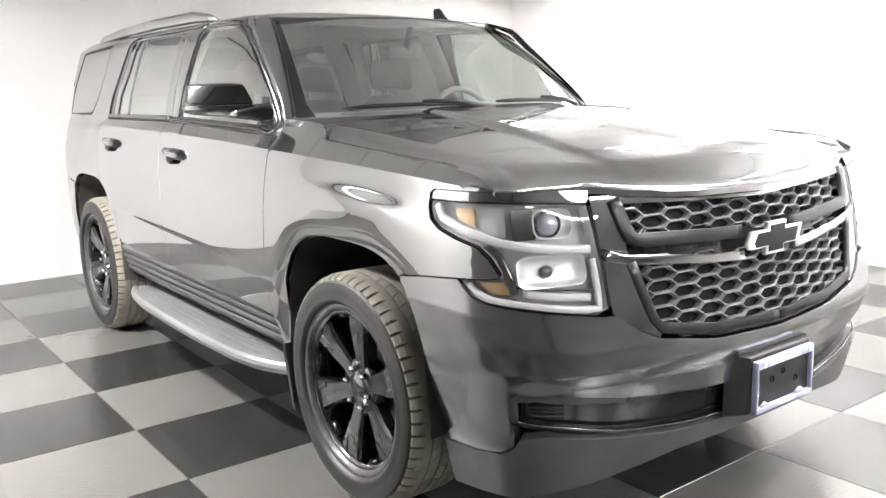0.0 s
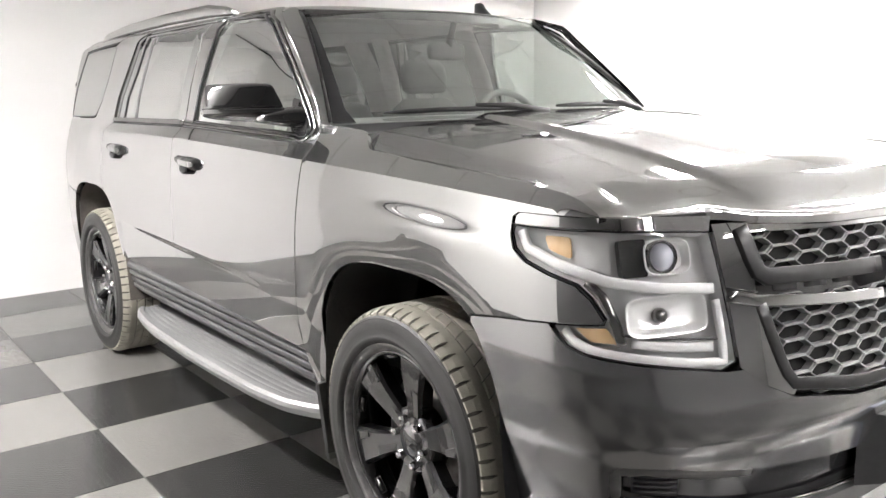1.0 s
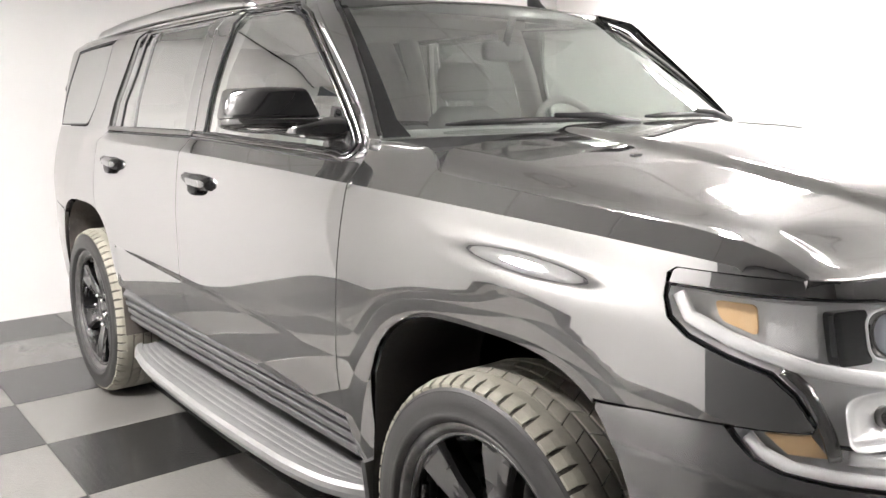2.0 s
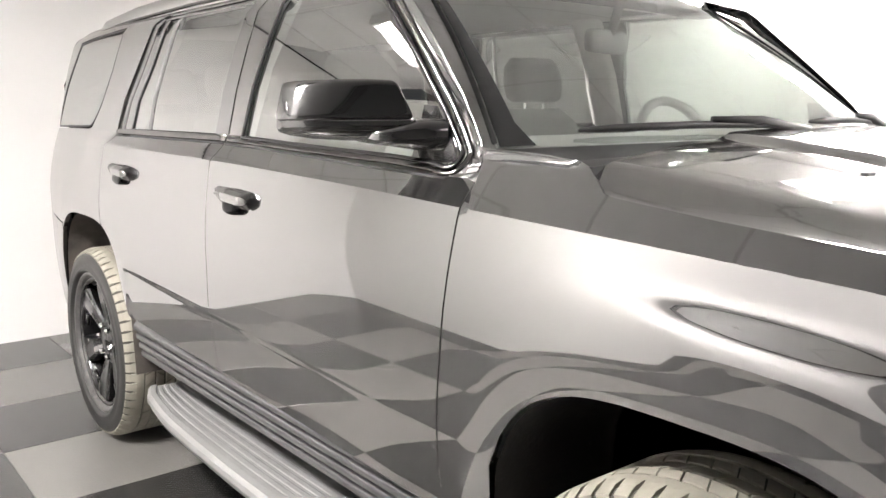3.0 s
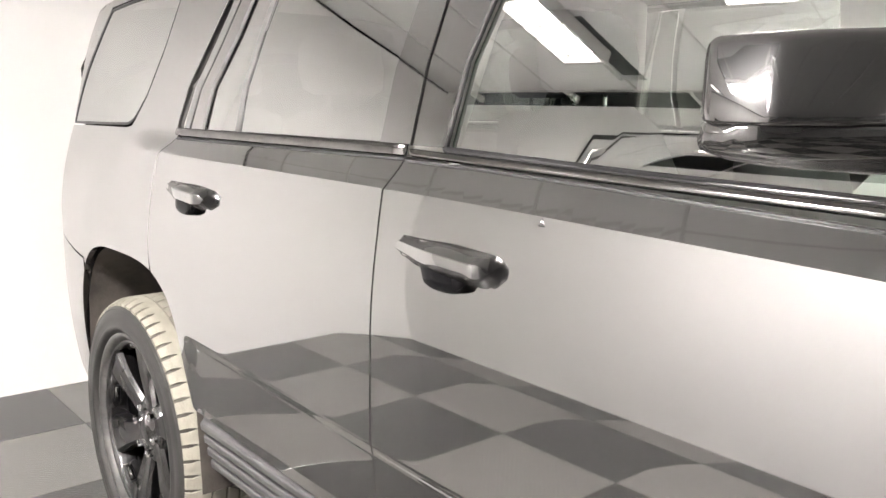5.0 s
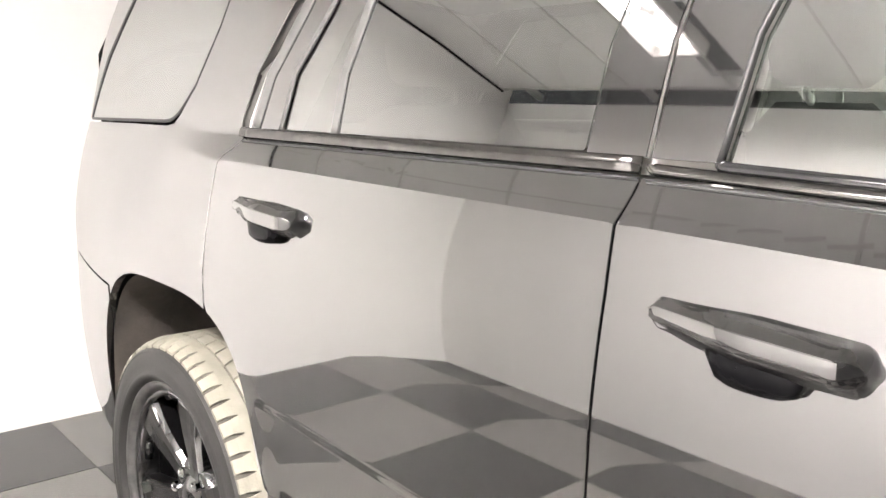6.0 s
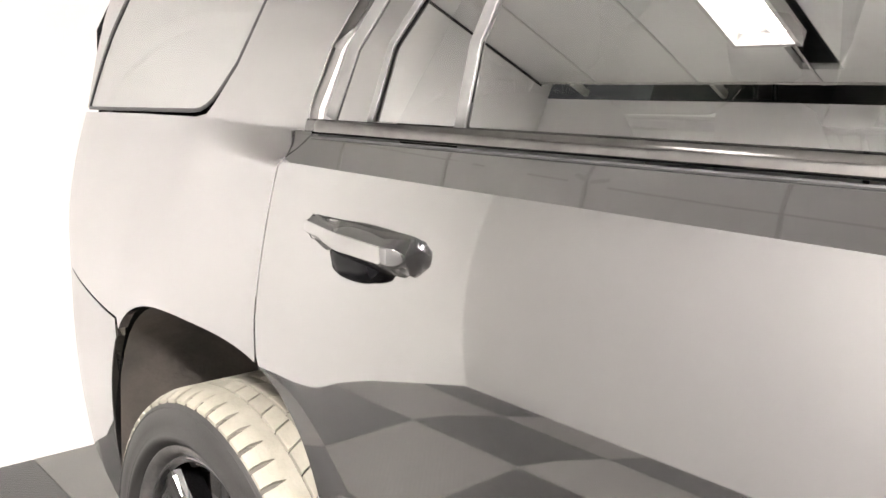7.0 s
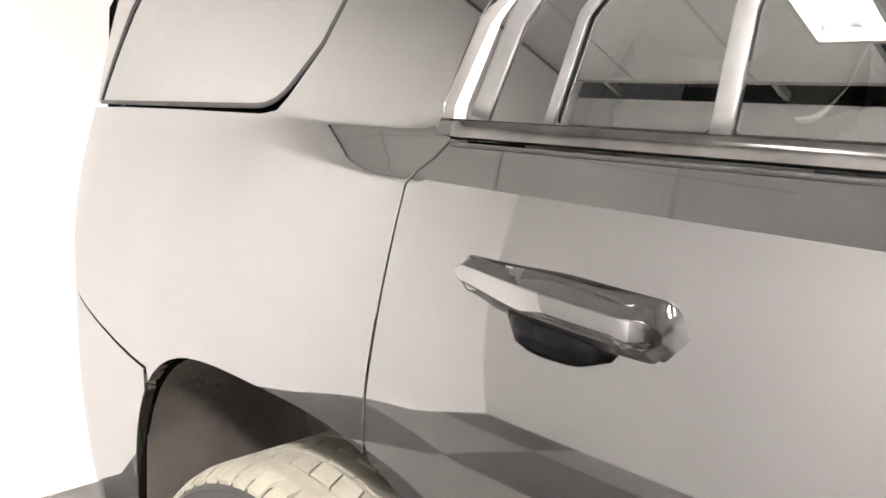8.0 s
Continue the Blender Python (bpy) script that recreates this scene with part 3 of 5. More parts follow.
hood_mid = curve_fn([(-0.96, 1.070), (-0.93, 1.095), (-0.88, 1.122), (-0.80, 1.150), (-0.6, 1.193), (-0.3, 1.245), (0.0, 1.287), (0.2, 1.310), (0.36, 1.326)])
hood_edge = curve_fn([(-0.76, 0.886), (-0.66, 0.899), (-0.5, 0.905), (-0.27, 0.911), (0.0, 0.913), (0.2, 0.914), (0.33, 0.916)])
hood_side = curve_fn([(-0.80, 1.115), (-0.74, 1.134), (-0.70, 1.151), (-0.66, 1.168), (-0.60, 1.183), (-0.49, 1.196), (-0.27, 1.209), (0.2, 1.238), (0.33, 1.25)])


_front = [(0.0, -0.912, 1.098), (0.30, -0.893, 1.106), (0.55, -0.846, 1.124)] + [(*nose(s_of_x(x), 1.138).xy, 1.139) for x in (0.70, 0.76, 0.82, 0.88, 0.92)]
hood_front_y = curve_fn([p[:2] for p in _front])
hood_front_z = curve_fn([(p[0], p[2]) for p in _front])


def hood_map(x, y):
    e = hood_edge(y)
    a = abs(x)
    z = hood_mid(y) - (0.004 + 0.026 * sm(-0.75, 0.05, y)) * (a / 0.85) ** 2.4
    inner = 0.46 - 0.10 * sm(-0.9, 0.3, y)
    z += 0.014 * (1 - sm(inner - 0.03, inner + 0.03, a)) * sm(-0.90, -0.55, y)
    k = sm(-0.004, 0.13, e - a)
    z = hood_side(y) * (1 - k) + z * k
    # the front edge rolls down to the lamp
    k = sm(0.0, 0.22 - 0.15 * sm(0.78, 0.88, a), y - hood_front_y(a))
    z = hood_front_z(a) * (1 - k) + z * k
    return Vector((x, y, z))


def wind_map(u, v):
    """Windscreen: u across (-1 to 1), v up (0 to 1)."""
    b = Vector((0.832 * u, 0.365 + 0.215 * u * u, 1.322 - 0.012 * u * u))
    t = Vector((0.648 * u, 1.020 + 0.075 * u * u, 1.748 - 0.016 * u * u))
    p = b.lerp(t, v)
    p.x -= max(0.0, u) ** 1.5 * (0.045 + 0.045 * v)
    return p + Vector((0, -0.03, 0.03)) * (4 * v * (1 - v)) * 0.55


def roof_map(u, y):
    k = sm(3.4, 4.1, y)
    w = 0.742 - 0.05 * k - 0.088 * (1 - sm(1.02, 1.32, y))
    top = 1.787 + 0.03 * math.sin(math.pi * min(1, max(0, (y - 1.05) / 2.9))) - 0.05 * k - 0.052 * (1 - sm(1.0, 1.5, y))
    edge_z = 1.744 - 0.03 * k - 0.010 * (1 - sm(1.0, 1.4, y))
    return Vector((w * u - 0.120 * max(0.0, u) ** 1.5, y + 0.05 * u * u * (1 - sm(1.05, 1.9, y)), edge_z + (top - edge_z) * (1 - abs(u) ** 3.2)))


def wheel_arch(cy, half, top, y0, y1, n=26, base=0.40):
    """Points of an arch from y0 to y1."""
    out = []
    for k in range(n + 1):
        y = y0 + (y1 - y0) * k / n
        out.append((y, base + top * max(0.0, 1 - (abs(y - cy) / half) ** 3.2) ** 0.3125))
    return out


ARCH_F = dict(cy=0.0, half=0.455, top=0.53)
ARCH_R = dict(cy=WHEELBASE - 0.006, half=0.442, top=0.557)


# ---------------------------------------------------------------- wheels
def make_wheel(car, cy, s):
    """Tyre, dusty tread, alloy with six wide spokes, nuts and brake disc. s: -1 for the car's right side."""
    R, half = AXLE_Z, 0.142
    cx = s * 0.862
    w = part("wheel", box((cx - 0.05, cy - 0.05, AXLE_Z - 0.05), (cx + 0.05, cy + 0.05, AXLE_Z + 0.05), 0.01), brake_steel, car, "black six-spoke alloy wheel with a dusty tyre")
    c = (cx, cy, AXLE_Z)
    bm = bmesh.new()
    prof = [(-0.125, 0.292), (-0.140, 0.318), (-half, 0.345), (-0.138, 0.372), (-0.131, 0.383), (-0.118, R - 0.013), (0.118, R - 0.013),
            (0.131, 0.383), (0.138, 0.372), (half, 0.345), (0.1405, 0.328), (0.144, 0.322), (0.144, 0.314), (0.138, 0.308), (0.128, 0.300), (0.115, 0.292)]
    revolve(bm, prof, c, "x", 96, False, s)
    part("tyre", bm, rubber, w, "black rubber tyre sidewall", True)
    # sidewall ring ribs
    for rr, tk in ((0.374, 0.0025), (0.362, 0.0014), (0.350, 0.0014), (0.330, 0.002), (0.318, 0.0016)):
        bm = bmesh.new()
        revolve(bm, [(0.136, rr - tk), (0.1395 + (0.002 if rr < 0.35 else 0), rr), (0.136, rr + tk)], c, "x", 96, False, s)
        part("sidewall_rib", bm, rubber, w, "", True)
    # the tread: ribs parted by narrow grooves; the shoulders are cut by short tapering slots
    bm = bmesh.new()
    ribs = [(-0.128, -0.092, 60, 0.0, 0.0052), (-0.092, -0.066, 30, 0.0, 0.0), (-0.060, -0.022, 52, 0.5, 0.0020), (-0.016, 0.016, 40, -0.5, 0.0020), (0.022, 0.060, 52, 0.5, 0.0020),
            (0.066, 0.092, 30, 0.0, 0.0), (0.092, 0.132, 60, 0.0, 0.0052)]
    for x0, x1, count, skew, gap in ribs:
        wide = gap > 0.002
        for k in range(count):
            t0, t1 = 2 * math.pi * k / count, 2 * math.pi * (k + 1) / count
            sub = 2 if count > 40 else 4
            grid = []
            for xi in range(5):
                x = x0 + (x1 - x0) * (0, 0.08, 0.5, 0.92, 1)[xi]
                sh = skew * (x - (x0 + x1) / 2) / 0.4
                g = gap
                if wide:
                    g = gap * min(1.0, 0.15 + 1.0 * (abs(x) - 0.092) / 0.020)
                row = []
                for j in range(sub + 1):
                    t = t0 + g / R + (t1 - t0 - 2 * g / R) * j / sub + sh
                    crown = -0.016 * max(0.0, (abs(x) - 0.088) / 0.044) ** 2
                    lo = -0.0012 if gap and not wide and xi in (0, 4) else 0.0
                    r = R + crown + lo
                    row.append(bm.verts.new((cx + s * x, cy + r * math.cos(t), AXLE_Z + r * math.sin(t))))
                grid.append(row)
            for a, b in zip(grid, grid[1:]):
                for j in range(sub):
                    bm.faces.new((a[j], a[j + 1], b[j + 1], b[j]))
            loop = grid[0] + [g[-1] for g in grid[1:]] + grid[-1][-2::-1] + [g[0] for g in grid[-2:0:-1]]
            low = []
            for v in loop:
                d = Vector((0, v.co.y - cy, v.co.z - AXLE_Z)).normalized() * 0.0075
                low.append(bm.verts.new(v.co - d))
            m = len(loop)
            for j in range(m):
                bm.faces.new((loop[j], loop[(j + 1) % m], low[(j + 1) % m], low[j]))
    tr = part("tread", bm, tread_mat, w, "pale dusty tread blocks cut by dark grooves")
    tr["kind"] = "stuff"
    # groove floor
    bm = bmesh.new()
    revolve(bm, [(-0.1325, 0.382), (-0.118, R - 0.0115), (0.118, R - 0.0115), (0.1325, 0.382)], c, "x", 96, False, s)
    part("tread_base", bm, groove_mat, w, "", True)
    # rim barrel and lip
    bm = bmesh.new()
    revolve(bm, [(-0.12, 0.285), (-0.10, 0.270), (0.02, 0.262), (0.09, 0.268), (0.112, 0.280)], c, "x", 72, False, s)
    part("barrel", bm, rim_black, w, "", True)
    bm = bmesh.new()
    revolve(bm, [(0.100, 0.272), (0.118, 0.279), (0.128, 0.288), (0.131, 0.297), (0.128, 0.303), (0.120, 0.304)], c, "x", 96, False, s)
    part("rim_lip", bm, rim_lip, w, "worn grey rim lip", True)
    bm = bmesh.new()
    revolve(bm, [(0.104, 0.262), (0.113, 0.266), (0.116, 0.274), (0.104, 0.280)], c, "x", 96, False, s)
    part("inner_lip", bm, rim_black, w, "", True)
    # brake disc
    bm = bmesh.new()
    revolve(bm, [(-0.03, 0.05), (0.0, 0.06), (0.0, 0.165), (-0.025, 0.165), (-0.025, 0.06)], c, "x", 48, False, s)
    part("brake_disc", bm, brake_steel, w, "dull steel brake disc", True)
    bm = box((cx - 0.04, cy + 0.09, AXLE_Z - 0.09), (cx + 0.02, cy + 0.175, AXLE_Z + 0.09), 0.015)
    part("brake_caliper", bm, satin, w)
    # spokes: wide, faceted, with a deep centre ridge line and a stepped outer pad
    for k in range(6):
        a = math.radians(60 * k + 40)
        ca, sa = math.cos(a), math.sin(a)

        def P(r, u, h):
            return Vector((cx + s * h, cy + r * ca - u * sa, AXLE_Z + r * sa + u * ca))
        bm = bmesh.new()
        secs = []
        for r, wd, h in ((0.055, 0.030, 0.080), (0.085, 0.032, 0.082), (0.12, 0.034, 0.088), (0.17, 0.042, 0.098), (0.215, 0.052, 0.104), (0.250, 0.060, 0.106), (0.272, 0.064, 0.104)):
            secs.append([P(r, -wd, h - 0.05), P(r, -wd, h - 0.012), P(r, -wd * 0.80, h), P(r, -wd * 0.12, h - 0.002), P(r, wd * 0.12, h - 0.002),
                         P(r, wd * 0.80, h), P(r, wd, h - 0.012), P(r, wd, h - 0.05)])
        loft(bm, secs)
        part("spoke", bm, rim_black, w, "wide gloss black spoke")
        bm = bmesh.new()
        secs = []
        for r, wd, h in ((0.20, 0.010, 0.1055), (0.245, 0.016, 0.1085), (0.268, 0.018, 0.1075)):
            for_side = []
            for u, hh in ((-wd, h - 0.006), (-wd * 0.8, h), (wd * 0.8, h), (wd, h - 0.006)):
                for_side.append(P(r, u + 0.034, hh))
            secs.append(for_side)
        loft(bm, secs)
        part("spoke_facet", bm, rim_black, w)
        # edge rib between the spokes
        b = a + math.radians(30)
        cb, sb = math.cos(b), math.sin(b)
        bm = bmesh.new()
        pts = []
        for q in (-0.10, 0.0, 0.10):
            t = b + q
            pts.append((cx + s * 0.085, cy + 0.258 * math.cos(t), AXLE_Z + 0.258 * math.sin(t)))
        tube(bm, pts, 0.010, 8)
        part("spoke_notch", bm, rim_black, w, "", True)
        # wheel nut
        n0 = math.radians(60 * k + 70)
        bm = bmesh.new()
        q = (cx + s * 0.078, cy + 0.070 * math.cos(n0), AXLE_Z + 0.070 * math.sin(n0))
        revolve(bm, [(-0.01, 0.0125), (0.018, 0.0125), (0.024, 0.009), (0.026, 0.001)], q, "x", 6, False, s)
        part("wheel_nut", bm, chrome, w, "bright chrome wheel nut")
    bm = bmesh.new()
    revolve(bm, [(0.02, 0.105), (0.072, 0.100), (0.080, 0.090), (0.078, 0.055), (0.086, 0.046), (0.092, 0.036), (0.094, 0.001)], c, "x", 48, False, s)
    part("hub_cap", bm, rim_black, w, "gloss black centre cap", True)
    return w


# ---------------------------------------------------------------- the car
car = thing("car", (0, 0, 0), "large glossy black sport utility car parked on a checkered floor", "car")
A_CUT = [(0.545, 0.470), (0.568, 0.56), (0.576, 0.66), (0.569, 0.82), (0.551, 1.0), (0.536, 1.14), (0.530, 1.205), (0.547, 1.250), (0.562, 1.280)]
B_CUT = [(1.692, 0.582), (1.693, 0.64), (1.693, 0.77), (1.690, 1.02), (1.687, 1.16), (1.689, 1.238), (1.694, 1.288)]
C_CUT = [(2.716, 0.950), (2.712, 1.01), (2.703, 1.08), (2.694, 1.15), (2.686, 1.215), (2.682, 1.245), (2.670, 1.272), (2.667, 1.292)]
GAP = 0.005
FW = [(0.648, 1.278, 0.015), (0.672, 1.318, 0), (0.724, 1.376, 0), (0.862, 1.512, 0), (1.010, 1.652, 0.05), (1.105, 1.694, 0.05), (1.200, 1.708, 0), (1.455, 1.712, 0.008), (1.527, 1.575, 0), (1.575, 1.45, 0), (1.594, 1.312, 0.008),
      (1.2, 1.297, 0), (0.85, 1.288, 0)]
RW = [(1.795, 1.316, 0.006), (1.785, 1.45, 0), (1.745, 1.585, 0), (1.690, 1.712, 0.01), (2.235, 1.708, 0.01), (2.310, 1.536, 0), (2.350, 1.42, 0), (2.352, 1.316, 0.006)]
RQ = [(2.376, 1.316, 0.006), (2.374, 1.42, 0), (2.334, 1.536, 0), (2.260, 1.706, 0.006), (2.335, 1.702, 0.01), (2.430, 1.54, 0), (2.522, 1.42, 0), (2.540, 1.316, 0.006)]
QW = [(3.030, 1.316, 0.05), (2.945, 1.40, 0), (2.868, 1.530, 0), (2.795, 1.700, 0.02), (3.420, 1.672, 0.02), (3.660, 1.48, 0), (3.825, 1.302, 0.012)]


def crease_line(y0, y1):
    return [(y0 + (y1 - y0) * k / 30, crease_fn(y0 + (y1 - y0) * k / 30)) for k in range(31)]


def belt_line(y0, y1, z=BELT):
    return [(y0 + (y1 - y0) * k / 20, z) for k in range(21)]


def sag(y):
    """The belt line falls towards the mirror."""
    return 0.034 * (1 - sm(0.5, 1.75, y))


def side_body(s):
    near = s < 0
    S, out = side(s), (s, 0, 0)
    st = 0.022 if near else 0.045
    # front wing
    o = [(p[0] - GAP, p[1]) for p in A_CUT]
    o += [(0.575, 1.302), (0.590, 1.314), (0.42, 1.308), (0.315, 1.300), (0.288, 1.292), (0.225, 1.252), (0.197, 1.246)]
    o += [(0.0, 1.230), (-0.27, 1.213), (-0.49, 1.200), (-0.60, 1.186), (-0.655, 1.172), (-0.69, 1.156), (-0.706, 1.147), (-0.702, 1.1405), (-0.60, 1.139), (-0.497, 1.137), (-0.480, 1.125), (-0.479, 1.085), (-0.492, 1.052), (-0.53, 1.026),
          (-0.60, 1.006), (-0.672, 0.990), (-0.708, 0.962), (-0.738, 0.918), (-0.730, 0.911), (-0.60, 0.900), (-0.45, 0.884), (-0.338, 0.868)]
    o += wheel_arch(y0=-0.335, y1=0.4549, **ARCH_F)
    o += [(0.455, 0.36), (0.46, 0.30)]
    wing = sheet("front_wing", o, S, paint, car, out, st, 0.02, [crease_line(-0.6, 0.5)], dense=[(-0.46, 0.20, dent_mid, 0.05, 0.007)] if near else [], label="gloss black front wing over the wheel" if near else "gloss black front wing")
    # front door
    bc = [(p[0] - GAP, p[1]) for p in B_CUT]
    o = A_CUT[1:-1] + [(p[0], p[1] - sag(p[0])) for p in belt_line(0.572, 1.66, BELT - 0.012)] + bc[::-1] + [(1.0, 0.570)]
    fd = sheet("front_door", o, S, paint, car, out, st, 0.02, [crease_line(0.5, 1.7)], dense=[(0.560, 1.71, low_fn, 0.03, 0.008)] if near else [], label="gloss black front door mirroring the checkered floor")
    # rear door
    cc = [(p[0] - GAP, p[1]) for p in C_CUT]
    arch = [p for p in wheel_arch(y0=2.5045, y1=2.706, **ARCH_R)]
    o = B_CUT + belt_line(1.70, 2.64, BELT - 0.012) + cc[::-1] + [(p[0] - 0.0, p[1]) for p in arch[::-1]] + [(2.49, 0.606), (2.1, 0.594)]
    rd = sheet("rear_door", o, S, paint, car, out, st, 0.02, [crease_line(1.55, 2.65)], dense=[(1.68, 2.53, low_fn, 0.03, 0.008)] if near else [], label="gloss black rear door")
    # rear quarter: panel, pillar and window surround in one pressing
    o = list(C_CUT) + [(2.690, 1.302), (2.694, 1.330), (2.665, 1.42), (2.585, 1.53), (2.460, 1.70), (2.430, 1.737), (2.775, 1.737), (2.786, 1.705), (2.860, 1.528), (2.937, 1.396),
         (3.000, 1.328), (3.022, 1.310), (3.06, 1.304), (3.3, 1.302), (3.6, 1.297), (3.83, 1.291), (3.96, 1.288), (4.05, 1.274), (4.065, 1.10), (4.065, 0.918),
         (3.90, 0.914), (3.70, 0.909), (3.50, 0.902), (3.283, 0.891)] + wheel_arch(y0=3.281, y1=2.718, **ARCH_R)
    q = sheet("rear_quarter_panel", o, S, paint, car, out, st, 0.02, dense=[(2.63, 3.05, crease_fn, 0.048, 0.008)] if near else [], label="gloss black rear quarter panel")
    o = [(2.785, 1.737), (2.797, 1.708), (3.415, 1.682), (3.668, 1.488), (3.834, 1.304), (3.96, 1.298), (3.800, 1.52), (3.580, 1.705), (3.300, 1.737)]
    sheet("rear_pillar", o, S, paint, car, out, 0.03, 0.02, label="gloss black rear roof pillar")
    # rear bumper corner behind the wheel
    o = [(3.296, 0.883), (3.50, 0.894), (3.70, 0.901), (3.90, 0.906), (4.065, 0.910), (4.05, 0.62), (3.95, 0.50), (3.80, 0.44), (3.55, 0.42), (3.384, 0.40)]
    o += wheel_arch(y0=3.3815, y1=3.2985, **ARCH_R, n=14)
    sheet("rear_bumper", o, S, paint, car, out, 0.03, 0.02, label="gloss black rear bumper corner")
    # glass
    fwo = rounded(FW)
    sheet("window_glass", fwo, S, glass, fd, out, 0.05, 0.004, lift=-0.010, label="clear front door window with a faint green tint")
    sheet("window_glass", rounded(RW), S, privacy, rd, out, 0.05, 0.004, lift=-0.010, label="dark privacy glass")
    sheet("fixed_glass", rounded(RQ), S, privacy, rd, out, 0.05, 0.004, lift=-0.010, label="narrow dark fixed pane")
    sheet("quarter_glass", rounded(QW), S, privacy, car, out, 0.04, 0.004, lift=-0.004, label="dark rear side window")
    bar("quarter_glass_seal", rounded(QW), S, 0.008, 0.002, satin, car, out, True, lift=-0.003)
    # belt moulding, pillar covers, window trims
    zb = BELT + 0.002
    loop = [(1.686, 1.298), (1.45, 1.291), (1.2, 1.284), (0.85, 1.274), (0.70, 1.266), (0.650, 1.259), (0.620, 1.263), (0.606, 1.279), (0.610, 1.302), (0.640, 1.342), (0.692, 1.400), (0.830, 1.538), (0.975, 1.680), (1.08, 1.722), (1.20, 1.733), (1.46, 1.737)]
    bar("belt_moulding", rounded([(y, z, 0.012) for y, z in loop])[1:-1], S, 0.015, 0.006, trim_metal, fd, out, label="bright dark-chrome moulding round the front window", step=0.02)
    bar("belt_moulding", [(1.698, zb), (2.2, zb), (2.690, zb)], S, 0.022, 0.005, trim_metal, rd, out, label="bright dark-chrome belt moulding")
    bar("belt_seal", [(y, zb - 0.0175 - sag(y)) for y in (0.64, 0.75, 0.9, 1.1, 1.3, 1.5, 1.68)], S, 0.004, 0.003, satin, fd, out)
    bar("belt_seal", [(1.695, zb - 0.0155), (2.66, zb - 0.0155)], S, 0.004, 0.003, satin, rd, out)
    sheet("pillar_cover", [(1.604, 1.312), (1.585, 1.45), (1.537, 1.58), (1.468, 1.716), (1.604, 1.718), (1.650, 1.58), (1.680, 1.45), (1.688, 1.312)], S, paint, fd, out, 0.05, 0.008, lift=-0.003, label="gloss black pillar cover")
    sheet("pillar_cover", [(1.697, 1.312), (1.689, 1.45), (1.659, 1.58), (1.613, 1.718), (1.678, 1.718), (1.735, 1.585), (1.775, 1.45), (1.786, 1.312)], S, paint, rd, out, 0.05, 0.008, lift=-0.003, label="gloss black pillar cover")
    sheet("pillar_cover", [(2.552, 1.312), (2.532, 1.42), (2.440, 1.54), (2.342, 1.704), (2.436, 1.714), (2.555, 1.53), (2.635, 1.42), (2.662, 1.33), (2.662, 1.312)], S, paint, rd, out, 0.05, 0.008, lift=-0.006, label="gloss black pillar cover")
    bar("window_divider", [(2.364, 1.308), (2.362, 1.42), (2.322, 1.536), (2.245, 1.710)], S, 0.020, 0.003, trim_soft, rd, out, lift=-0.009, label="slim satin grey divider bar", round_top=False)
    bar("pillar_trim", [(2.640, 1.316), (2.612, 1.42), (2.532, 1.53), (2.415, 1.712)], S, 0.026, 0.002, trim_soft, rd, out, lift=-0.005, round_top=False)
    bar("pillar_edge", [(2.546, 1.312), (2.527, 1.42), (2.435, 1.54), (2.338, 1.704)], S, 0.013, 0.002, trim_soft, rd, out, lift=-0.006, round_top=False)
    # chrome-black surround of the front window, and the frame above the windows
    frame_top = [(0.576, 1.266), (0.592, 1.305), (0.625, 1.350), (0.675, 1.408), (0.812, 1.548), (0.962, 1.692), (1.075, 1.735), (1.200, 1.744), (1.460, 1.746)]
    bar("window_frame", frame_top, S, 0.034, 0.003, paint, fd, out, lift=-0.004, label="gloss black window frame", round_top=False)
    inner_loop = [(1.600, 1.307), (1.2, 1.294), (0.85, 1.285), (0.71, 1.278), (0.660, 1.270), (0.638, 1.276), (0.634, 1.294), (0.660, 1.328), (0.712, 1.386), (0.850, 1.524), (0.996, 1.663), (1.09, 1.706), (1.200, 1.718), (1.455, 1.721)]
    bar("window_trim", rounded([(y, z, 0.010) for y, z in inner_loop])[1:-1], S, 0.013, 0.007, gloss, fd, out, lift=-0.003, label="gloss black window trim", step=0.02)
    bar("window_trim", [(1.599, 1.312), (1.580, 1.45), (1.532, 1.577), (1.460, 1.716)], S, 0.008, 0.006, satin, fd, out, lift=-0.004)
    bar("window_frame", [(1.600, 1.735), (2.000, 1.733), (2.420, 1.731)], S, 0.032, 0.003, paint, rd, out, lift=-0.004, label="gloss black window frame", round_top=False)
    sheet("window_header", [(1.06, 1.694), (1.20, 1.706), (1.455, 1.7135), (1.47, 1.744), (1.20, 1.744), (1.06, 1.728)], S, paint, fd, out, 0.03, 0.008, lift=-0.006)
    sheet("window_header", [(1.60, 1.714), (2.33, 1.709), (2.44, 1.712), (2.44, 1.744), (1.60, 1.744)], S, paint, rd, out, 0.03, 0.008, lift=-0.006)
    # sail panel under the mirror
    sheet("sail_panel", [(0.650, 1.284), (0.700, 1.345), (0.752, 1.398), (0.790, 1.400), (0.795, 1.288), (0.72, 1.282)], S, mirror_black, fd, out, 0.04, 0.006, lift=-0.004)
    # handles
    for par, y0, zz in ((fd, 1.380, 1.146), (rd, 2.340, 1.163)):
        door_handle(par, s, y0, zz)
    if near:
        mirror(fd, s)
    # dark inner body behind the gaps and the arches
    for cy, arch_d in ((0.0, ARCH_F), (ARCH_R["cy"], ARCH_R)):
        bm = bmesh.new()
        prev = None
        hw = arch_d["half"] - 0.004
        pts = [(cy - hw, 0.37)] + wheel_arch(cy, hw, arch_d["top"] - 0.004, cy - hw, cy + hw, 30) + [(cy + hw, 0.22)]
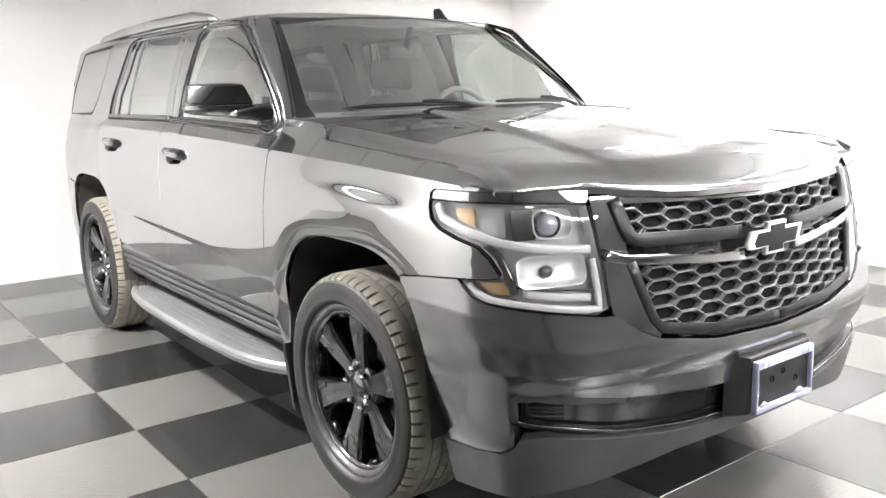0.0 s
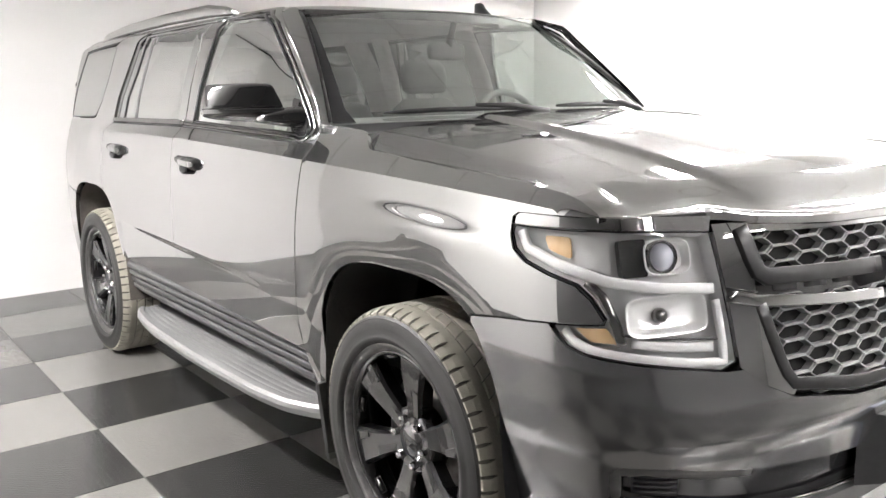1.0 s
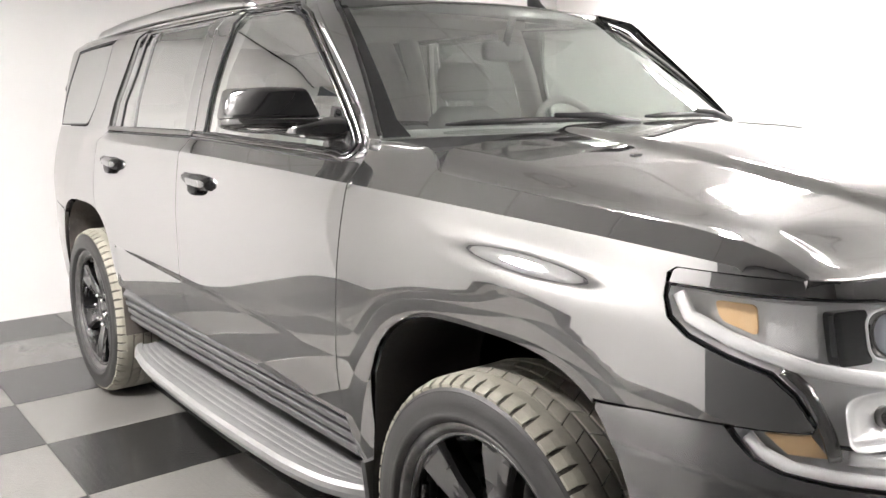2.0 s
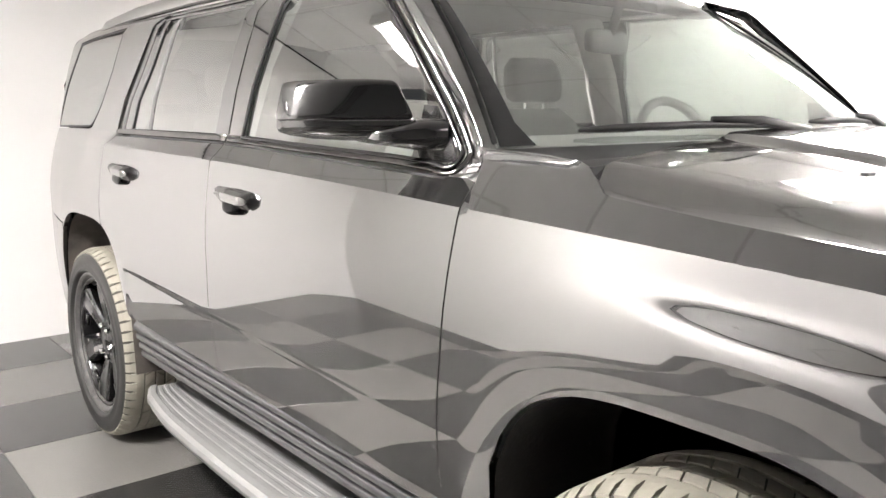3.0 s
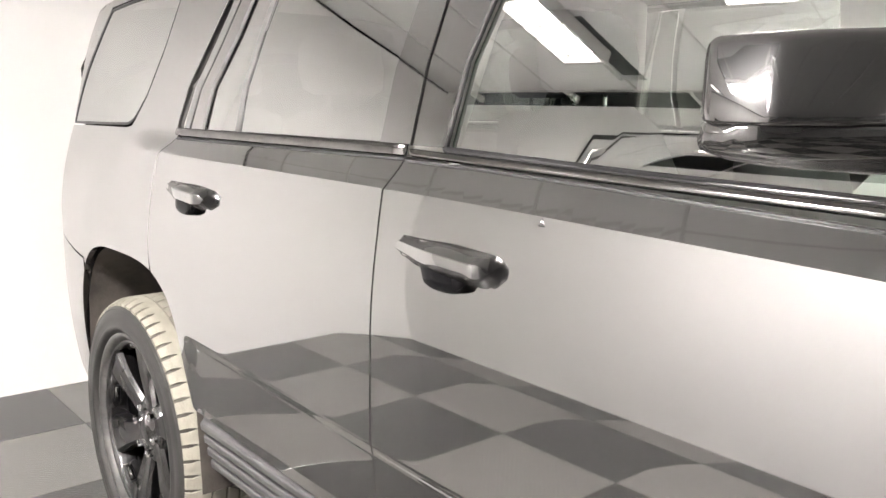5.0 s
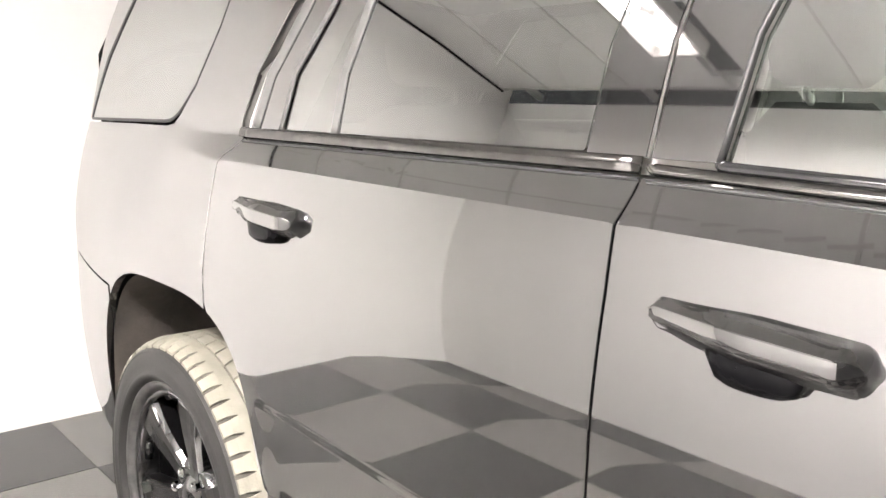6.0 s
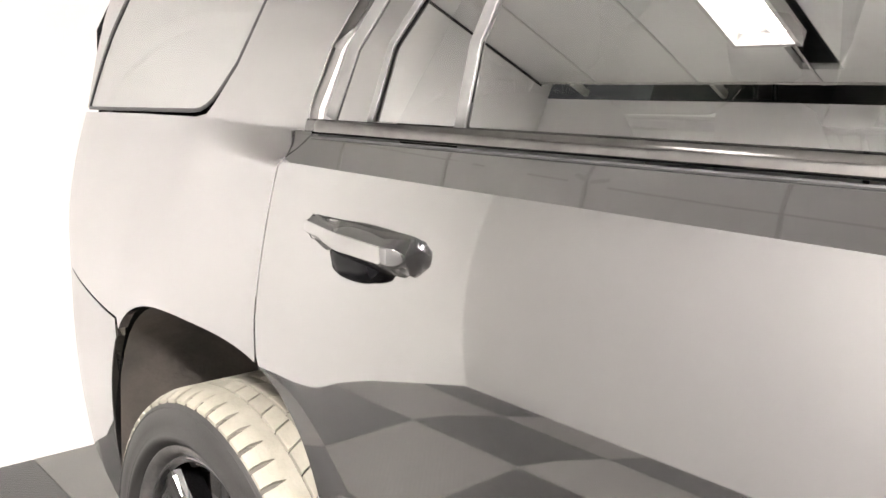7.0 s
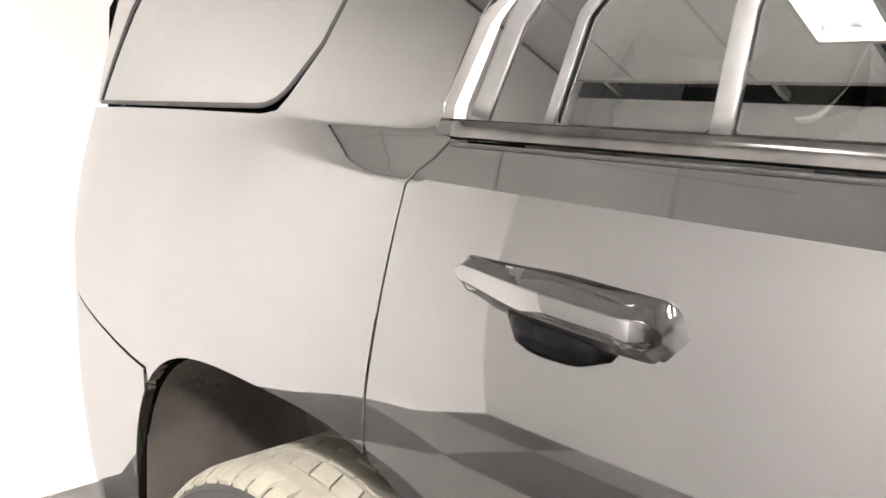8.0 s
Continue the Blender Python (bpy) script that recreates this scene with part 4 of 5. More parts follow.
        rows = []
        for x in (0.62, 0.75, 0.90, 0.972):
            rows.append([bm.verts.new((s * x, y, z)) for y, z in pts])
        for a, b in zip(rows, rows[1:]):
            for k in range(len(pts) - 1):
                bm.faces.new((a[k], a[k + 1], b[k + 1], b[k]))
        bm.faces.new(rows[0])
        part("wheel_arch_liner", bm, shaded_liner if cy < 1 else liner, car, "wheel arch liner with deep shade in its colour" if cy < 1 else "dusty dark wheel arch liner", True)
    # sill with ribs, and the running board
    bm = bmesh.new()
    secs = []
    prof = [(0.80, 0.62), (0.940, 0.605), (0.962, 0.590), (0.968, 0.580)]
    for k in range(4):
        z = 0.574 - 0.036 * k
        prof += [(0.974 - 0.008 * k, z), (0.976 - 0.008 * k, z - 0.006), (0.974 - 0.008 * k, z - 0.020), (0.960 - 0.008 * k, z - 0.025), (0.958 - 0.008 * k, z - 0.033)]
    prof += [(0.90, 0.40), (0.80, 0.36)]
    for y in (0.556, 0.62, 1.2, 1.9, 2.42, 2.49):
        secs.append([Vector((s * x, y, z)) for x, z in prof])
    loft(bm, secs)
    part("sill", bm, rocker_grey, car, "ribbed dark grey sill")
    board(s)
    # mud flaps
    bm = bmesh.new()
    loft(bm, [[Vector((s * x, y + 0.004 * k, z)) for x, y in ((0.80, 0.462), (0.995 - 0.012 * k, 0.452), (0.998 - 0.012 * k, 0.468), (0.80, 0.478))] for k, z in enumerate((0.47, 0.38, 0.28, 0.19))])
    part("mud_flap", bm, satin, car, "black mud flap")
    bm = bmesh.new()
    loft(bm, [[Vector((s * x, y + 0.004 * k, z)) for x, y in ((0.75, 3.390), (0.966 - 0.006 * k, 3.380), (0.970 - 0.006 * k, 3.398), (0.75, 3.408))] for k, z in enumerate((0.60, 0.48, 0.35, 0.22))])
    part("mud_flap", bm, satin, car, "black mud flap")
    # A-pillar
    def pillar(u, v):
        a = wind_map(s * 1.0, v)
        y = 0.592 + 0.40 * v + 0.135 * v ** 3
        z = 1.306 + (1.744 - 1.306) * v
        b = side(s)(y, z) - Vector((s * (0.003 + 0.045 * v * v), 0, 0))
        mid = a.lerp(b, u)
        n = Vector((s * 0.9, -0.15, 0.2)).normalized()
        return mid + n * (0.011 * 4 * u * (1 - u)) * (0.55 + 0.45 * (1 - v))
    sheet("windscreen_pillar", [(0.02, 0.0), (0.5, -0.015), (1.0, 0.0), (1.0, 0.5), (1.0, 1.0), (0.5, 1.02), (0.02, 1.0), (0.02, 0.5)], pillar, paint, car, (s, -0.5, 0.3), 0.03, 0.0, label="gloss black windscreen pillar")
    sheet("pillar_lining", [(0.02, 0.02), (1.0, 0.02), (1.0, 0.98), (0.02, 0.98)], pillar, headliner, car, (s, -0.5, 0.3), 0.08, 0.0, lift=-0.014, label="pale lining of the windscreen pillar")
    bar("windscreen_seal", [(0.03, 0.02), (0.03, 0.5), (0.03, 0.98)], pillar, 0.012, 0.004, satin, car, (s, -0.5, 0.3), step=0.08)
    # roof rail
    bm = bmesh.new()
    pts = [(1.62, 1.776, 0.004), (1.74, 1.796, 0.020), (1.95, 1.812, 0.030), (2.5, 1.816, 0.030), (3.1, 1.806, 0.028), (3.5, 1.786, 0.022), (3.64, 1.760, 0.006)]
    loft(bm, [superring((s * 0.668, y, z - 0.014), (1, 0, 0), (0, 0, 1), min(r, 0.016), r, 3, 16) for y, z, r in pts])
    part("roof_rail", bm, paint, car, "gloss black roof rail", True)


def door_handle(parent, s, y0, z0):
    """A pull handle with a flat face, chamfered edges and a blunt front end over a dark lock cover."""
    L = 0.240
    bm = bmesh.new()
    secs = []
    n = 36
    for k in range(n + 1):
        u = 0.5 - 0.5 * math.cos(math.pi * k / n)
        y = y0 + L * u
        z = z0 + 0.012 * u - 0.004
        c = half_width(y, z)
        # u = 0 is the front end; the face turns in over the first fifth and tapers gently to the rear
        out_ = c + 0.010 + 0.026 * sm(-0.05, 0.55, 1 - u) - 0.016 * max(0.0, (0.12 - u) / 0.12) ** 1.5
        back = c + (0.014 * sm(0.10, 0.30, u) * sm(0.06, 0.28, 1 - u) - 0.004)
        hz = 0.0235 * min(1.0, u / 0.05) ** 0.4 * (1 - 0.30 * sm(0.45, 0.95, u)) * min(1.0, (1 - u) / 0.05) ** 0.5 + 0.001
        ring = [(back, -0.75), (back + (out_ - back) * 0.45, -1.0), (out_ - 0.012, -0.86), (out_ - 0.0035, -0.52), (out_ - 0.0006, -0.44), (out_, -0.36), (out_, 0.46), (out_ - 0.0006, 0.52), (out_ - 0.004, 0.60), (out_ - 0.014, 0.90), (back + 0.003, 1.0), (back, 0.9)]
        secs.append([Vector((s * x, y, z + q * hz)) for x, q in ring])
    loft(bm, secs)
    h = part("door_handle", bm, handle_black, parent, "gloss black pull handle", True)
    # chamfers take a duller black, their darker reflections put into the material
    h.data.materials.append(mirror_black)
    for f in h.data.polygons:
        f.use_smooth = True
        f.material_index = 0 if abs(f.normal.x) > 0.94 else 1
    h.data.set_sharp_from_angle(angle=math.radians(30))
    # lock cover hanging below the grip
    bm = bmesh.new()
    secs = []
    for k in range(9):
        u = k / 8
        y = y0 + 0.050 + 0.110 * u
        f = (1 - abs(2 * u - 1) ** 3) ** 0.5
        c = half_width(y, z0 - 0.02)
        d = 0.006 + 0.026 * f
        secs.append(superring((s * (c + 0.008), y, z0 - 0.014 - d * 0.45), (s, 0, 0), (0, 0, 1), 0.016 * (0.5 + 0.5 * f), d * 0.62, 3, 16))
    loft(bm, secs)
    part("lock_cover", bm, lock_black, parent, "gloss black lock cover", True)


def mirror(parent, s):
    """Door mirror: a blunt upper shell over a shallow lower shell, on a broad foot, with glass behind."""
    front = curve_fn([(0.935, 0.735), (0.96, 0.748), (1.00, 0.777), (1.05, 0.815), (1.09, 0.853), (1.115, 0.885), (1.130, 0.915)])
    bm = bmesh.new()
    secs = []
    for x, top, hy, shear, p, k in ((0.938, 1.446, 0.030, 0.42, 7, 0.90), (0.940, 1.449, 0.040, 0.41, 8, 0.96), (0.946, 1.451, 0.048, 0.38, 9, 1), (0.98, 1.453, 0.058, 0.22, 9, 1), (1.02, 1.454, 0.062, 0.06, 9, 1),
                                    (1.06, 1.453, 0.060, -0.10, 9, 1), (1.09, 1.452, 0.054, -0.24, 9, 1), (1.108, 1.450, 0.047, -0.34, 8, 1), (1.116, 1.448, 0.040, -0.37, 7, 0.985), (1.121, 1.444, 0.030, -0.38, 6, 0.94)):
        lo, hi = 1.409 - (1.409 - 1.367) * k, 1.409 + (top - 1.409) * k
        secs.append(superring((s * x, front(x) + hy + 0.012, (lo + hi) / 2), (0, 1, 0), (s * shear, 0.20, 1), hy, (hi - lo) / 2, p, 40))
    loft(bm, secs)
    m = part("mirror", bm, mirror_black, parent, "gloss black door mirror", True)
    bm = bmesh.new()
    secs = []
    for x, zc, hy, hz in ((0.925, 1.343, 0.036, 0.012), (0.935, 1.343, 0.048, 0.019), (0.97, 1.344, 0.060, 0.0225), (1.02, 1.345, 0.064, 0.0220), (1.07, 1.347, 0.058, 0.0200), (1.105, 1.350, 0.048, 0.0165), (1.122, 1.352, 0.036, 0.012), (1.131, 1.354, 0.020, 0.006)):
        yc, top = front(x) + hy + 0.007, 1.3685
        ring = [(1, 1), (0, 1), (-0.97, 1), (-1, 0.85), (-1, 0.3), (-0.95, -0.2), (-0.82, -0.62), (-0.55, -0.92), (-0.1, -1), (0.5, -0.98), (0.85, -0.75), (1, -0.2)]
        secs.append([Vector((s * x, yc + hy * u - 0.004 * v, (top + zc - hz) / 2 + v * (top - zc + hz) / 2)) for u, v in ring])
    loft(bm, secs)
    part("lower_shell", bm, mirror_black, parent, "gloss black lower mirror shell", True)
    bm = bmesh.new()
    secs = []
    for x, y, zc, hy, hz in ((0.835, 0.726, 1.334, 0.050, 0.036), (0.872, 0.740, 1.336, 0.049, 0.035), (0.905, 0.756, 1.336, 0.050, 0.034), (0.935, 0.776, 1.336, 0.050, 0.028), (0.97, 0.800, 1.334, 0.046, 0.020), (1.0, 0.820, 1.332, 0.036, 0.012)):
        secs.append(superring((s * x, y, zc), (0, 1, 0), (0, 0, 1), hy, hz, 3.6, 28))
    loft(bm, secs)
    part("mirror_foot", bm, mirror_black, parent, "gloss black mirror foot", True)
    bm = bmesh.new()
    loft(bm, [superring((s * (1.035 + 0.003 * k), 0.938 + 0.005 * k, 1.408), (s * 0.93, 0.36, 0), (0, 0.2, 1), 0.074 - 0.004 * k, 0.036 - 0.003 * k, 4, 24) for k in (0, 1)])
    part("mirror_glass", bm, chrome, parent, "mirror glass")


def board(s):
    """Running board: tapered plan, rounded nosing, lengthwise tread ribs."""
    outer = curve_fn([(0.51, 0.955), (0.56, 0.985), (0.68, 1.030), (0.90, 1.058), (1.4, 1.072), (1.9, 1.060), (2.25, 1.020), (2.35, 0.985)])
    bm = bmesh.new()
    secs = []
    for k in range(41):
        y = 0.515 + (2.352 - 0.515) * k / 40
        o, i = outer(y), 0.80
        z = 0.358 + 0.004 * math.sin(k / 40 * math.pi)
        w = o - i
        prof = [(i, z)]
        for j in range(6):
            a = i + w * (0.12 + 0.115 * j)
            prof += [(a, z), (a + w * 0.016, z + 0.0016), (a + w * 0.066, z + 0.0016), (a + w * 0.082, z)]
        prof += [(o - 0.040, z + 0.001), (o - 0.034, z + 0.008), (o - 0.014, z + 0.007), (o - 0.003, z - 0.004), (o, z - 0.020), (o - 0.010, z - 0.042), (i, z - 0.045)]
        secs.append([Vector((s * x, y, zz)) for x, zz in prof])
    loft(bm, secs)
    b = part("running_board", bm, board_silver, car, "silver-grey ribbed running board")
    for y in (0.75, 1.45, 2.15):
        bm = box((min(s * 0.60, s * 0.90), y - 0.03, 0.30), (max(s * 0.60, s * 0.90), y + 0.03, 0.318), 0.004)
        part("board_bracket", bm, satin, b)


def body_core():
    """Dark inner shell behind the gaps, the floor and the tail."""
    bm = bmesh.new()
    secs = []
    for y in np.linspace(0.47, 2.60, 18):
        ring = [(half_width(y, z) - 0.03, z) for z in (0.54, 0.7, 0.9, 1.1, 1.2)] + [(belt_fn(y) - 0.035, 1.285)]
        secs.append([Vector((-x, y, z)) for x, z in ring] + [Vector((x, y, z)) for x, z in ring[::-1]])
    bm.free()
    for half in (0, 1):
        bm = bmesh.new()
        rows = [[bm.verts.new(p) for p in q[6 * half:6 * half + 6]] for q in secs]
        for a, b in zip(rows, rows[1:]):
            for k in range(5):
                bm.faces.new((a[k], a[k + 1], b[k + 1], b[k]))
        part("door_inner", bm, dash_mat, car, "dark inner door trim", True)
    part("underbody", box((-0.80, -0.70, 0.28), (0.80, 3.85, 0.50), 0.03), satin, car, "dark underbody")
    part("cabin_floor", box((-0.78, 0.45, 0.50), (0.78, 3.85, 0.56)), dash_mat, car)
    # inner wing and engine-bay walls so that no light leaks under the bonnet
    bm = bmesh.new()
    box_into(bm, (-0.62, -0.70, 0.50), (0.62, 0.50, 0.95))
    part("engine_bay", bm, seam, car)
    part("bulkhead", box((-0.84, 0.38, 0.95), (0.84, 0.48, 1.26)), seam, car)
    part("boot_floor", box((-0.78, 3.15, 0.50), (0.78, 3.80, 0.62)), seam, car)
    for s in (-1, 1):
        bm = bmesh.new()
        secs = []
        for y in np.linspace(2.62, 4.02, 14):
            secs.append([Vector((s * (half_width(y, z) - 0.03), y, z)) for z in (0.97, 1.1, 1.2, 1.285)])
        rows = [[bm.verts.new(p) for p in q] for q in secs]
        for a, b in zip(rows, rows[1:]):
            for k in range(3):
                bm.faces.new((a[k], a[k + 1], b[k + 1], b[k]))
        part("quarter_inner", bm, dash_mat, car, "", True)
    # tail
    bm = bmesh.new()
    secs = []
    for z, y in ((0.42, 3.96), (0.6, 4.1), (0.95, 4.15), (1.1, 4.16), (1.285, 4.12), (1.5, 3.98), (1.70, 3.78), (1.74, 3.70)):
        wx = [half_width(4.03 if z < 1.3 else 3.90 - 0.25 * (z - 1.3), z) * k for k in (-1, -0.9, -0.6, 0, 0.6, 0.9, 1)]
        secs.append([Vector((x, y - 0.10 * abs(k) ** 6, z)) for x, k in zip(wx, (-1, -0.9, -0.6, 0, 0.6, 0.9, 1))])
    loft(bm, secs, False, False)
    part("tailgate", bm, paint, car, "gloss black tailgate", True)


def front_end():
    out = (0, -1, 0)
    sx, sy = s_of_x, s_of_y
    # bumper cover, one pressing across the nose
    half = [(0.0, 0.660), (sx(0.30), 0.672), (sx(0.52), 0.708), (sx(0.60), 0.745), (sx(0.657), 0.789), (sx(0.70), 0.790), (sx(0.88), 0.817), (sy(-0.70), 0.834), (sy(-0.655), 0.848),
            (sy(-0.625), 0.872), (sy(-0.605), 0.893), (sy(-0.45), 0.878), (sy(-0.345), 0.862)]
    arch = [(sy(y), z) for y, z in wheel_arch(y0=-0.345, y1=-0.4549, **ARCH_F, n=14)]
    low = [(sy(-0.455), 0.368), (sx(0.985), 0.374), (sx(0.955), 0.388), (sx(0.932), 0.415), (sx(0.928), 0.465), (sx(0.938), 0.500), (sx(0.938), 0.560), (sx(0.92), 0.580), (sx(0.85), 0.582), (sx(0.60), 0.545), (sx(0.35), 0.518), (0.0, 0.505)]
    o = half + arch + low
    outline = o + [(-s, z) for s, z in o[::-1][1:-1]]
    bp = sheet("front_bumper", outline, nose, bumper_paint, car, out, 0.024, 0.05, label="gloss black front bumper")
    # lower lip
    lo = [(0.0, 0.385), (sx(0.35), 0.392), (sx(0.60), 0.418), (sx(0.85), 0.452), (sx(0.915), 0.440), (sx(0.932), 0.407), (sx(0.955), 0.380), (sx(0.985), 0.366), (sy(-0.455), 0.360), (sy(-0.455), 0.21), (sx(0.95), 0.235), (sx(0.80), 0.27), (sx(0.60), 0.300), (sx(0.40), 0.328), (0.0, 0.338)]
    sheet("bumper_lip", lo + [(-s, z) for s, z in lo[::-1][1:-1]], nose, lip_grey, bp, out, 0.03, 0.04, label="grey lower bumper lip")
    # recessed insert between bumper and lip
    ins = [(0.0, 0.515), (sx(0.35), 0.528), (sx(0.60), 0.556), (sx(0.85), 0.592), (sx(0.945), 0.585), (sx(0.952), 0.47), (sx(0.85), 0.455), (sx(0.60), 0.405), (sx(0.35), 0.380), (0.0, 0.372)]
    sheet("bumper_insert", ins + [(-s, z) for s, z in ins[::-1][1:-1]], nose, gloss, bp, out, 0.03, 0.0, lift=-0.032, label="recessed black bumper insert")
    for k in (-1, 1):
        bar("insert_brow", [(k * sx(0.62), 0.541), (k * sx(0.75), 0.556), (k * sx(0.88), 0.574), (k * sx(0.930), 0.562), (k * sx(0.934), 0.49)], nose, 0.030, 0.010, lip_grey, bp, out, lift=-0.014, label="grey brow of the fog lamp pocket")
        bar("insert_strip", [(0.0, 0.402), (k * sx(0.35), 0.408), (k * sx(0.60), 0.434), (k * sx(0.80), 0.474), (k * sx(0.925), 0.492)], nose, 0.010, 0.006, trim_metal, bp, out, lift=-0.012)
        pocket = [(k * sx(0.80), 0.556), (k * sx(0.905), 0.560), (k * sx(0.905), 0.500), (k * sx(0.80), 0.492)]
        fog = sheet("fog_pocket", pocket, nose, satin, bp, out, 0.03, 0.01, lift=-0.026, label="black slatted fog lamp cover")
        for j in range(4):
            z = 0.508 + 0.013 * j
            bar("slat", [(k * sx(0.805), z), (k * sx(0.90), z + 0.004)], nose, 0.006, 0.008, satin, fog, out, lift=-0.024)
    # number-plate holder and frame
    bm = bmesh.new()
    loft(bm, [[Vector((x * w_, y, 0.495 + z * h_)) for x, z in ((-1, -1), (1, -1), (1, 1), (-1, 1))] for w_, h_, y in ((0.215, 0.10, -0.945), (0.170, 0.092, -0.992), (0.162, 0.088, -1.001))])
    part("plate_holder", bm, satin, bp, "black number plate holder")
    fr = part("plate_back", box((-0.150, -1.0100, 0.415), (0.150, -1.0010, 0.565), 0.004), satin, bp, "empty black number plate backing")
    for lo_, hi_ in (((-0.156, -1.0240, 0.549), (0.158, -1.0020, 0.574)), ((-0.156, -1.0240, 0.408), (0.158, -1.0020, 0.424)), ((-0.156, -1.0240, 0.424), (-0.148, -1.0020, 0.549)), ((0.148, -1.0240, 0.424), (0.158, -1.0020, 0.549))):
        part("plate_frame", box(lo_, hi_, 0.003), plate_blue, fr, "blue and white dealer plate frame")
    for x0, x1 in ((-0.10, -0.02), (-0.01, 0.075)):
        part("lettering_bar", box((x0, -1.0265, 0.553), (x1, -1.0242, 0.566)), plate_white, fr, "plain white bar of lettering")
    for x0, x1 in ((-0.13, -0.115), (0.12, 0.135)):
        part("lettering_bar", box((x0, -1.0265, 0.553), (x1, -1.0242, 0.567)), plate_white, fr)
    part("lettering_bar", box((-0.04, -1.0265, 0.412), (0.05, -1.0242, 0.420)), plate_white, fr)
    for x, z in ((-0.06, 0.50), (0.0, 0.515), (0.075, 0.475)):
        bm = bmesh.new()
        revolve(bm, [(0.0, 0.011), (0.003, 0.011), (0.003, 0.007), (-0.004, 0.006), (-0.005, 0.001)], (x, -1.0110, z), "y", 16, False, -1)
        part("plate_hole", bm, seam, fr)
    for x, z in ((-0.105, 0.428), (0.09, 0.432)):
        bm = bmesh.new()
        tube(bm, [(x - 0.02, -1.0160, z - 0.006), (x, -1.0180, z + 0.006), (x + 0.02, -1.0160, z - 0.004)], 0.005, 8)
        part("plate_clip", bm, plate_white, fr, "pale plate clip", True)
    # grille
    gb = [(0.0, 1.076), (sx(0.40), 1.092), (sx(0.66), 1.112), (sx(0.700), 1.112), (sx(0.688), 1.0), (sx(0.676), 0.90), (sx(0.664), 0.795), (sx(0.60), 0.748), (sx(0.52), 0.712), (sx(0.30), 0.676), (0.0, 0.664)]
    grille = sheet("grille", gb + [(-s, z) for s, z in gb[::-1][1:-1]], nose, seam, car, out, 0.05, 0.0, lift=-0.045, label="black honeycomb grille")

    def mirrored(h):
        return h + [(-s, z) for s, z in h[::-1]]
    # frame pieces of the grille, left as openings between them
    ring_top = [(0.0, 1.076), (sx(0.40), 1.092), (sx(0.655), 1.112), (sx(0.645), 1.090), (sx(0.40), 1.078), (0.0, 1.064)]
    sheet("grille_top_bar", ring_top[:3] + ring_top[3:] + [(-s, z) for s, z in ring_top[3:-1]][::-1] + [(-s, z) for s, z in ring_top[1:3]][::-1], nose, paint, grille, out, 0.03, 0.03, lift=-0.004, label="gloss black grille top bar")
    for k in (-1, 1):
        sheet("grille_side", [(k * sx(0.648), 1.112), (k * sx(0.700), 1.112), (k * sx(0.688), 1.0), (k * sx(0.676), 0.90), (k * sx(0.664), 0.795), (k * sx(0.60), 0.748), (k * sx(0.52), 0.712), (k * sx(0.50), 0.735), (k * sx(0.535), 0.79), (k * sx(0.575), 0.925), (k * sx(0.60), 0.945), (k * sx(0.60), 1.0), (k * sx(0.615), 1.02)], nose, paint, grille, out, 0.03, 0.04, lift=-0.006, label="gloss black grille surround")
        bar("grille_edge", [(k * sx(0.622), 1.100), (k * sx(0.600), 1.030), (k * sx(0.585), 0.998), (k * sx(0.562), 0.985), (k * sx(0.30), 0.972), (k * sx(0.13), 0.966)], nose, 0.040, 0.012, frame_grey, grille, out, lift=-0.010, label="satin grey grille frame", round_top=False)
        bar("grille_bar", [(k * sx(0.685), 0.955), (k * sx(0.60), 0.935), (k * sx(0.30), 0.905), (k * sx(0.13), 0.893)], nose, 0.028, 0.006, paint, grille, out, lift=-0.010, label="gloss black grille bar", round_top=False)
        bar("grille_line", [(k * sx(0.688), 0.972), (k * sx(0.62), 0.958), (k * sx(0.60), 0.955)], nose, 0.004, 0.002, frame_grey, grille, out, lift=-0.002)
        for j in range(3):
            bar("bar_slot", [(k * sx(0.22 + 0.11 * j), 0.945 + 0.004 * j), (k * sx(0.30 + 0.11 * j), 0.950 + 0.004 * j)], nose, 0.020, 0.006, satin, grille, out, lift=-0.034)
        bar("grille_lower_edge", [(k * sx(0.590), 0.925), (k * sx(0.568), 0.86), (k * sx(0.532), 0.765), (k * sx(0.510), 0.738), (k * sx(0.30), 0.704), (0.0, 0.692)], nose, 0.030, 0.010, frame_grey, grille, out, lift=-0.012, round_top=False, label="dark-chrome lower grille edge")
    mid = [(0.0, 0.976), (sx(0.30), 0.982), (sx(0.60), 0.998), (sx(0.61), 0.945), (sx(0.30), 0.915), (0.0, 0.902)]
    sheet("grille_centre", mid + [(-s, z) for s, z in mid[::-1][1:-1]], nose, gloss, grille, out, 0.04, 0.02, lift=-0.030, label="gloss black grille centre panel")
    bot = [(0.0, 0.700), (sx(0.30), 0.712), (sx(0.505), 0.744), (sx(0.53), 0.725), (sx(0.30), 0.680), (0.0, 0.668)]
    sheet("grille_bottom_bar", bot + [(-s, z) for s, z in bot[::-1][1:-1]], nose, gloss, grille, out, 0.03, 0.02, lift=-0.010)
    # honeycomb
    for nm, zlo, zhi, x_at, rows in (("upper_mesh", lambda a: 0.992 + 0.02 * a, lambda a: 1.060 + 0.045 * a, lambda z: 0.60 + 0.35 * (z - 1.0), range(6, 14)),
                                     ("lower_mesh", lambda a: 0.706 + 0.075 * a * a, lambda a: 0.890 + 0.055 * a, lambda z: 0.50 + 0.45 * (z - 0.74), range(-1, 9))):
        bm = bmesh.new()
        W_, H_ = 0.122, 0.037
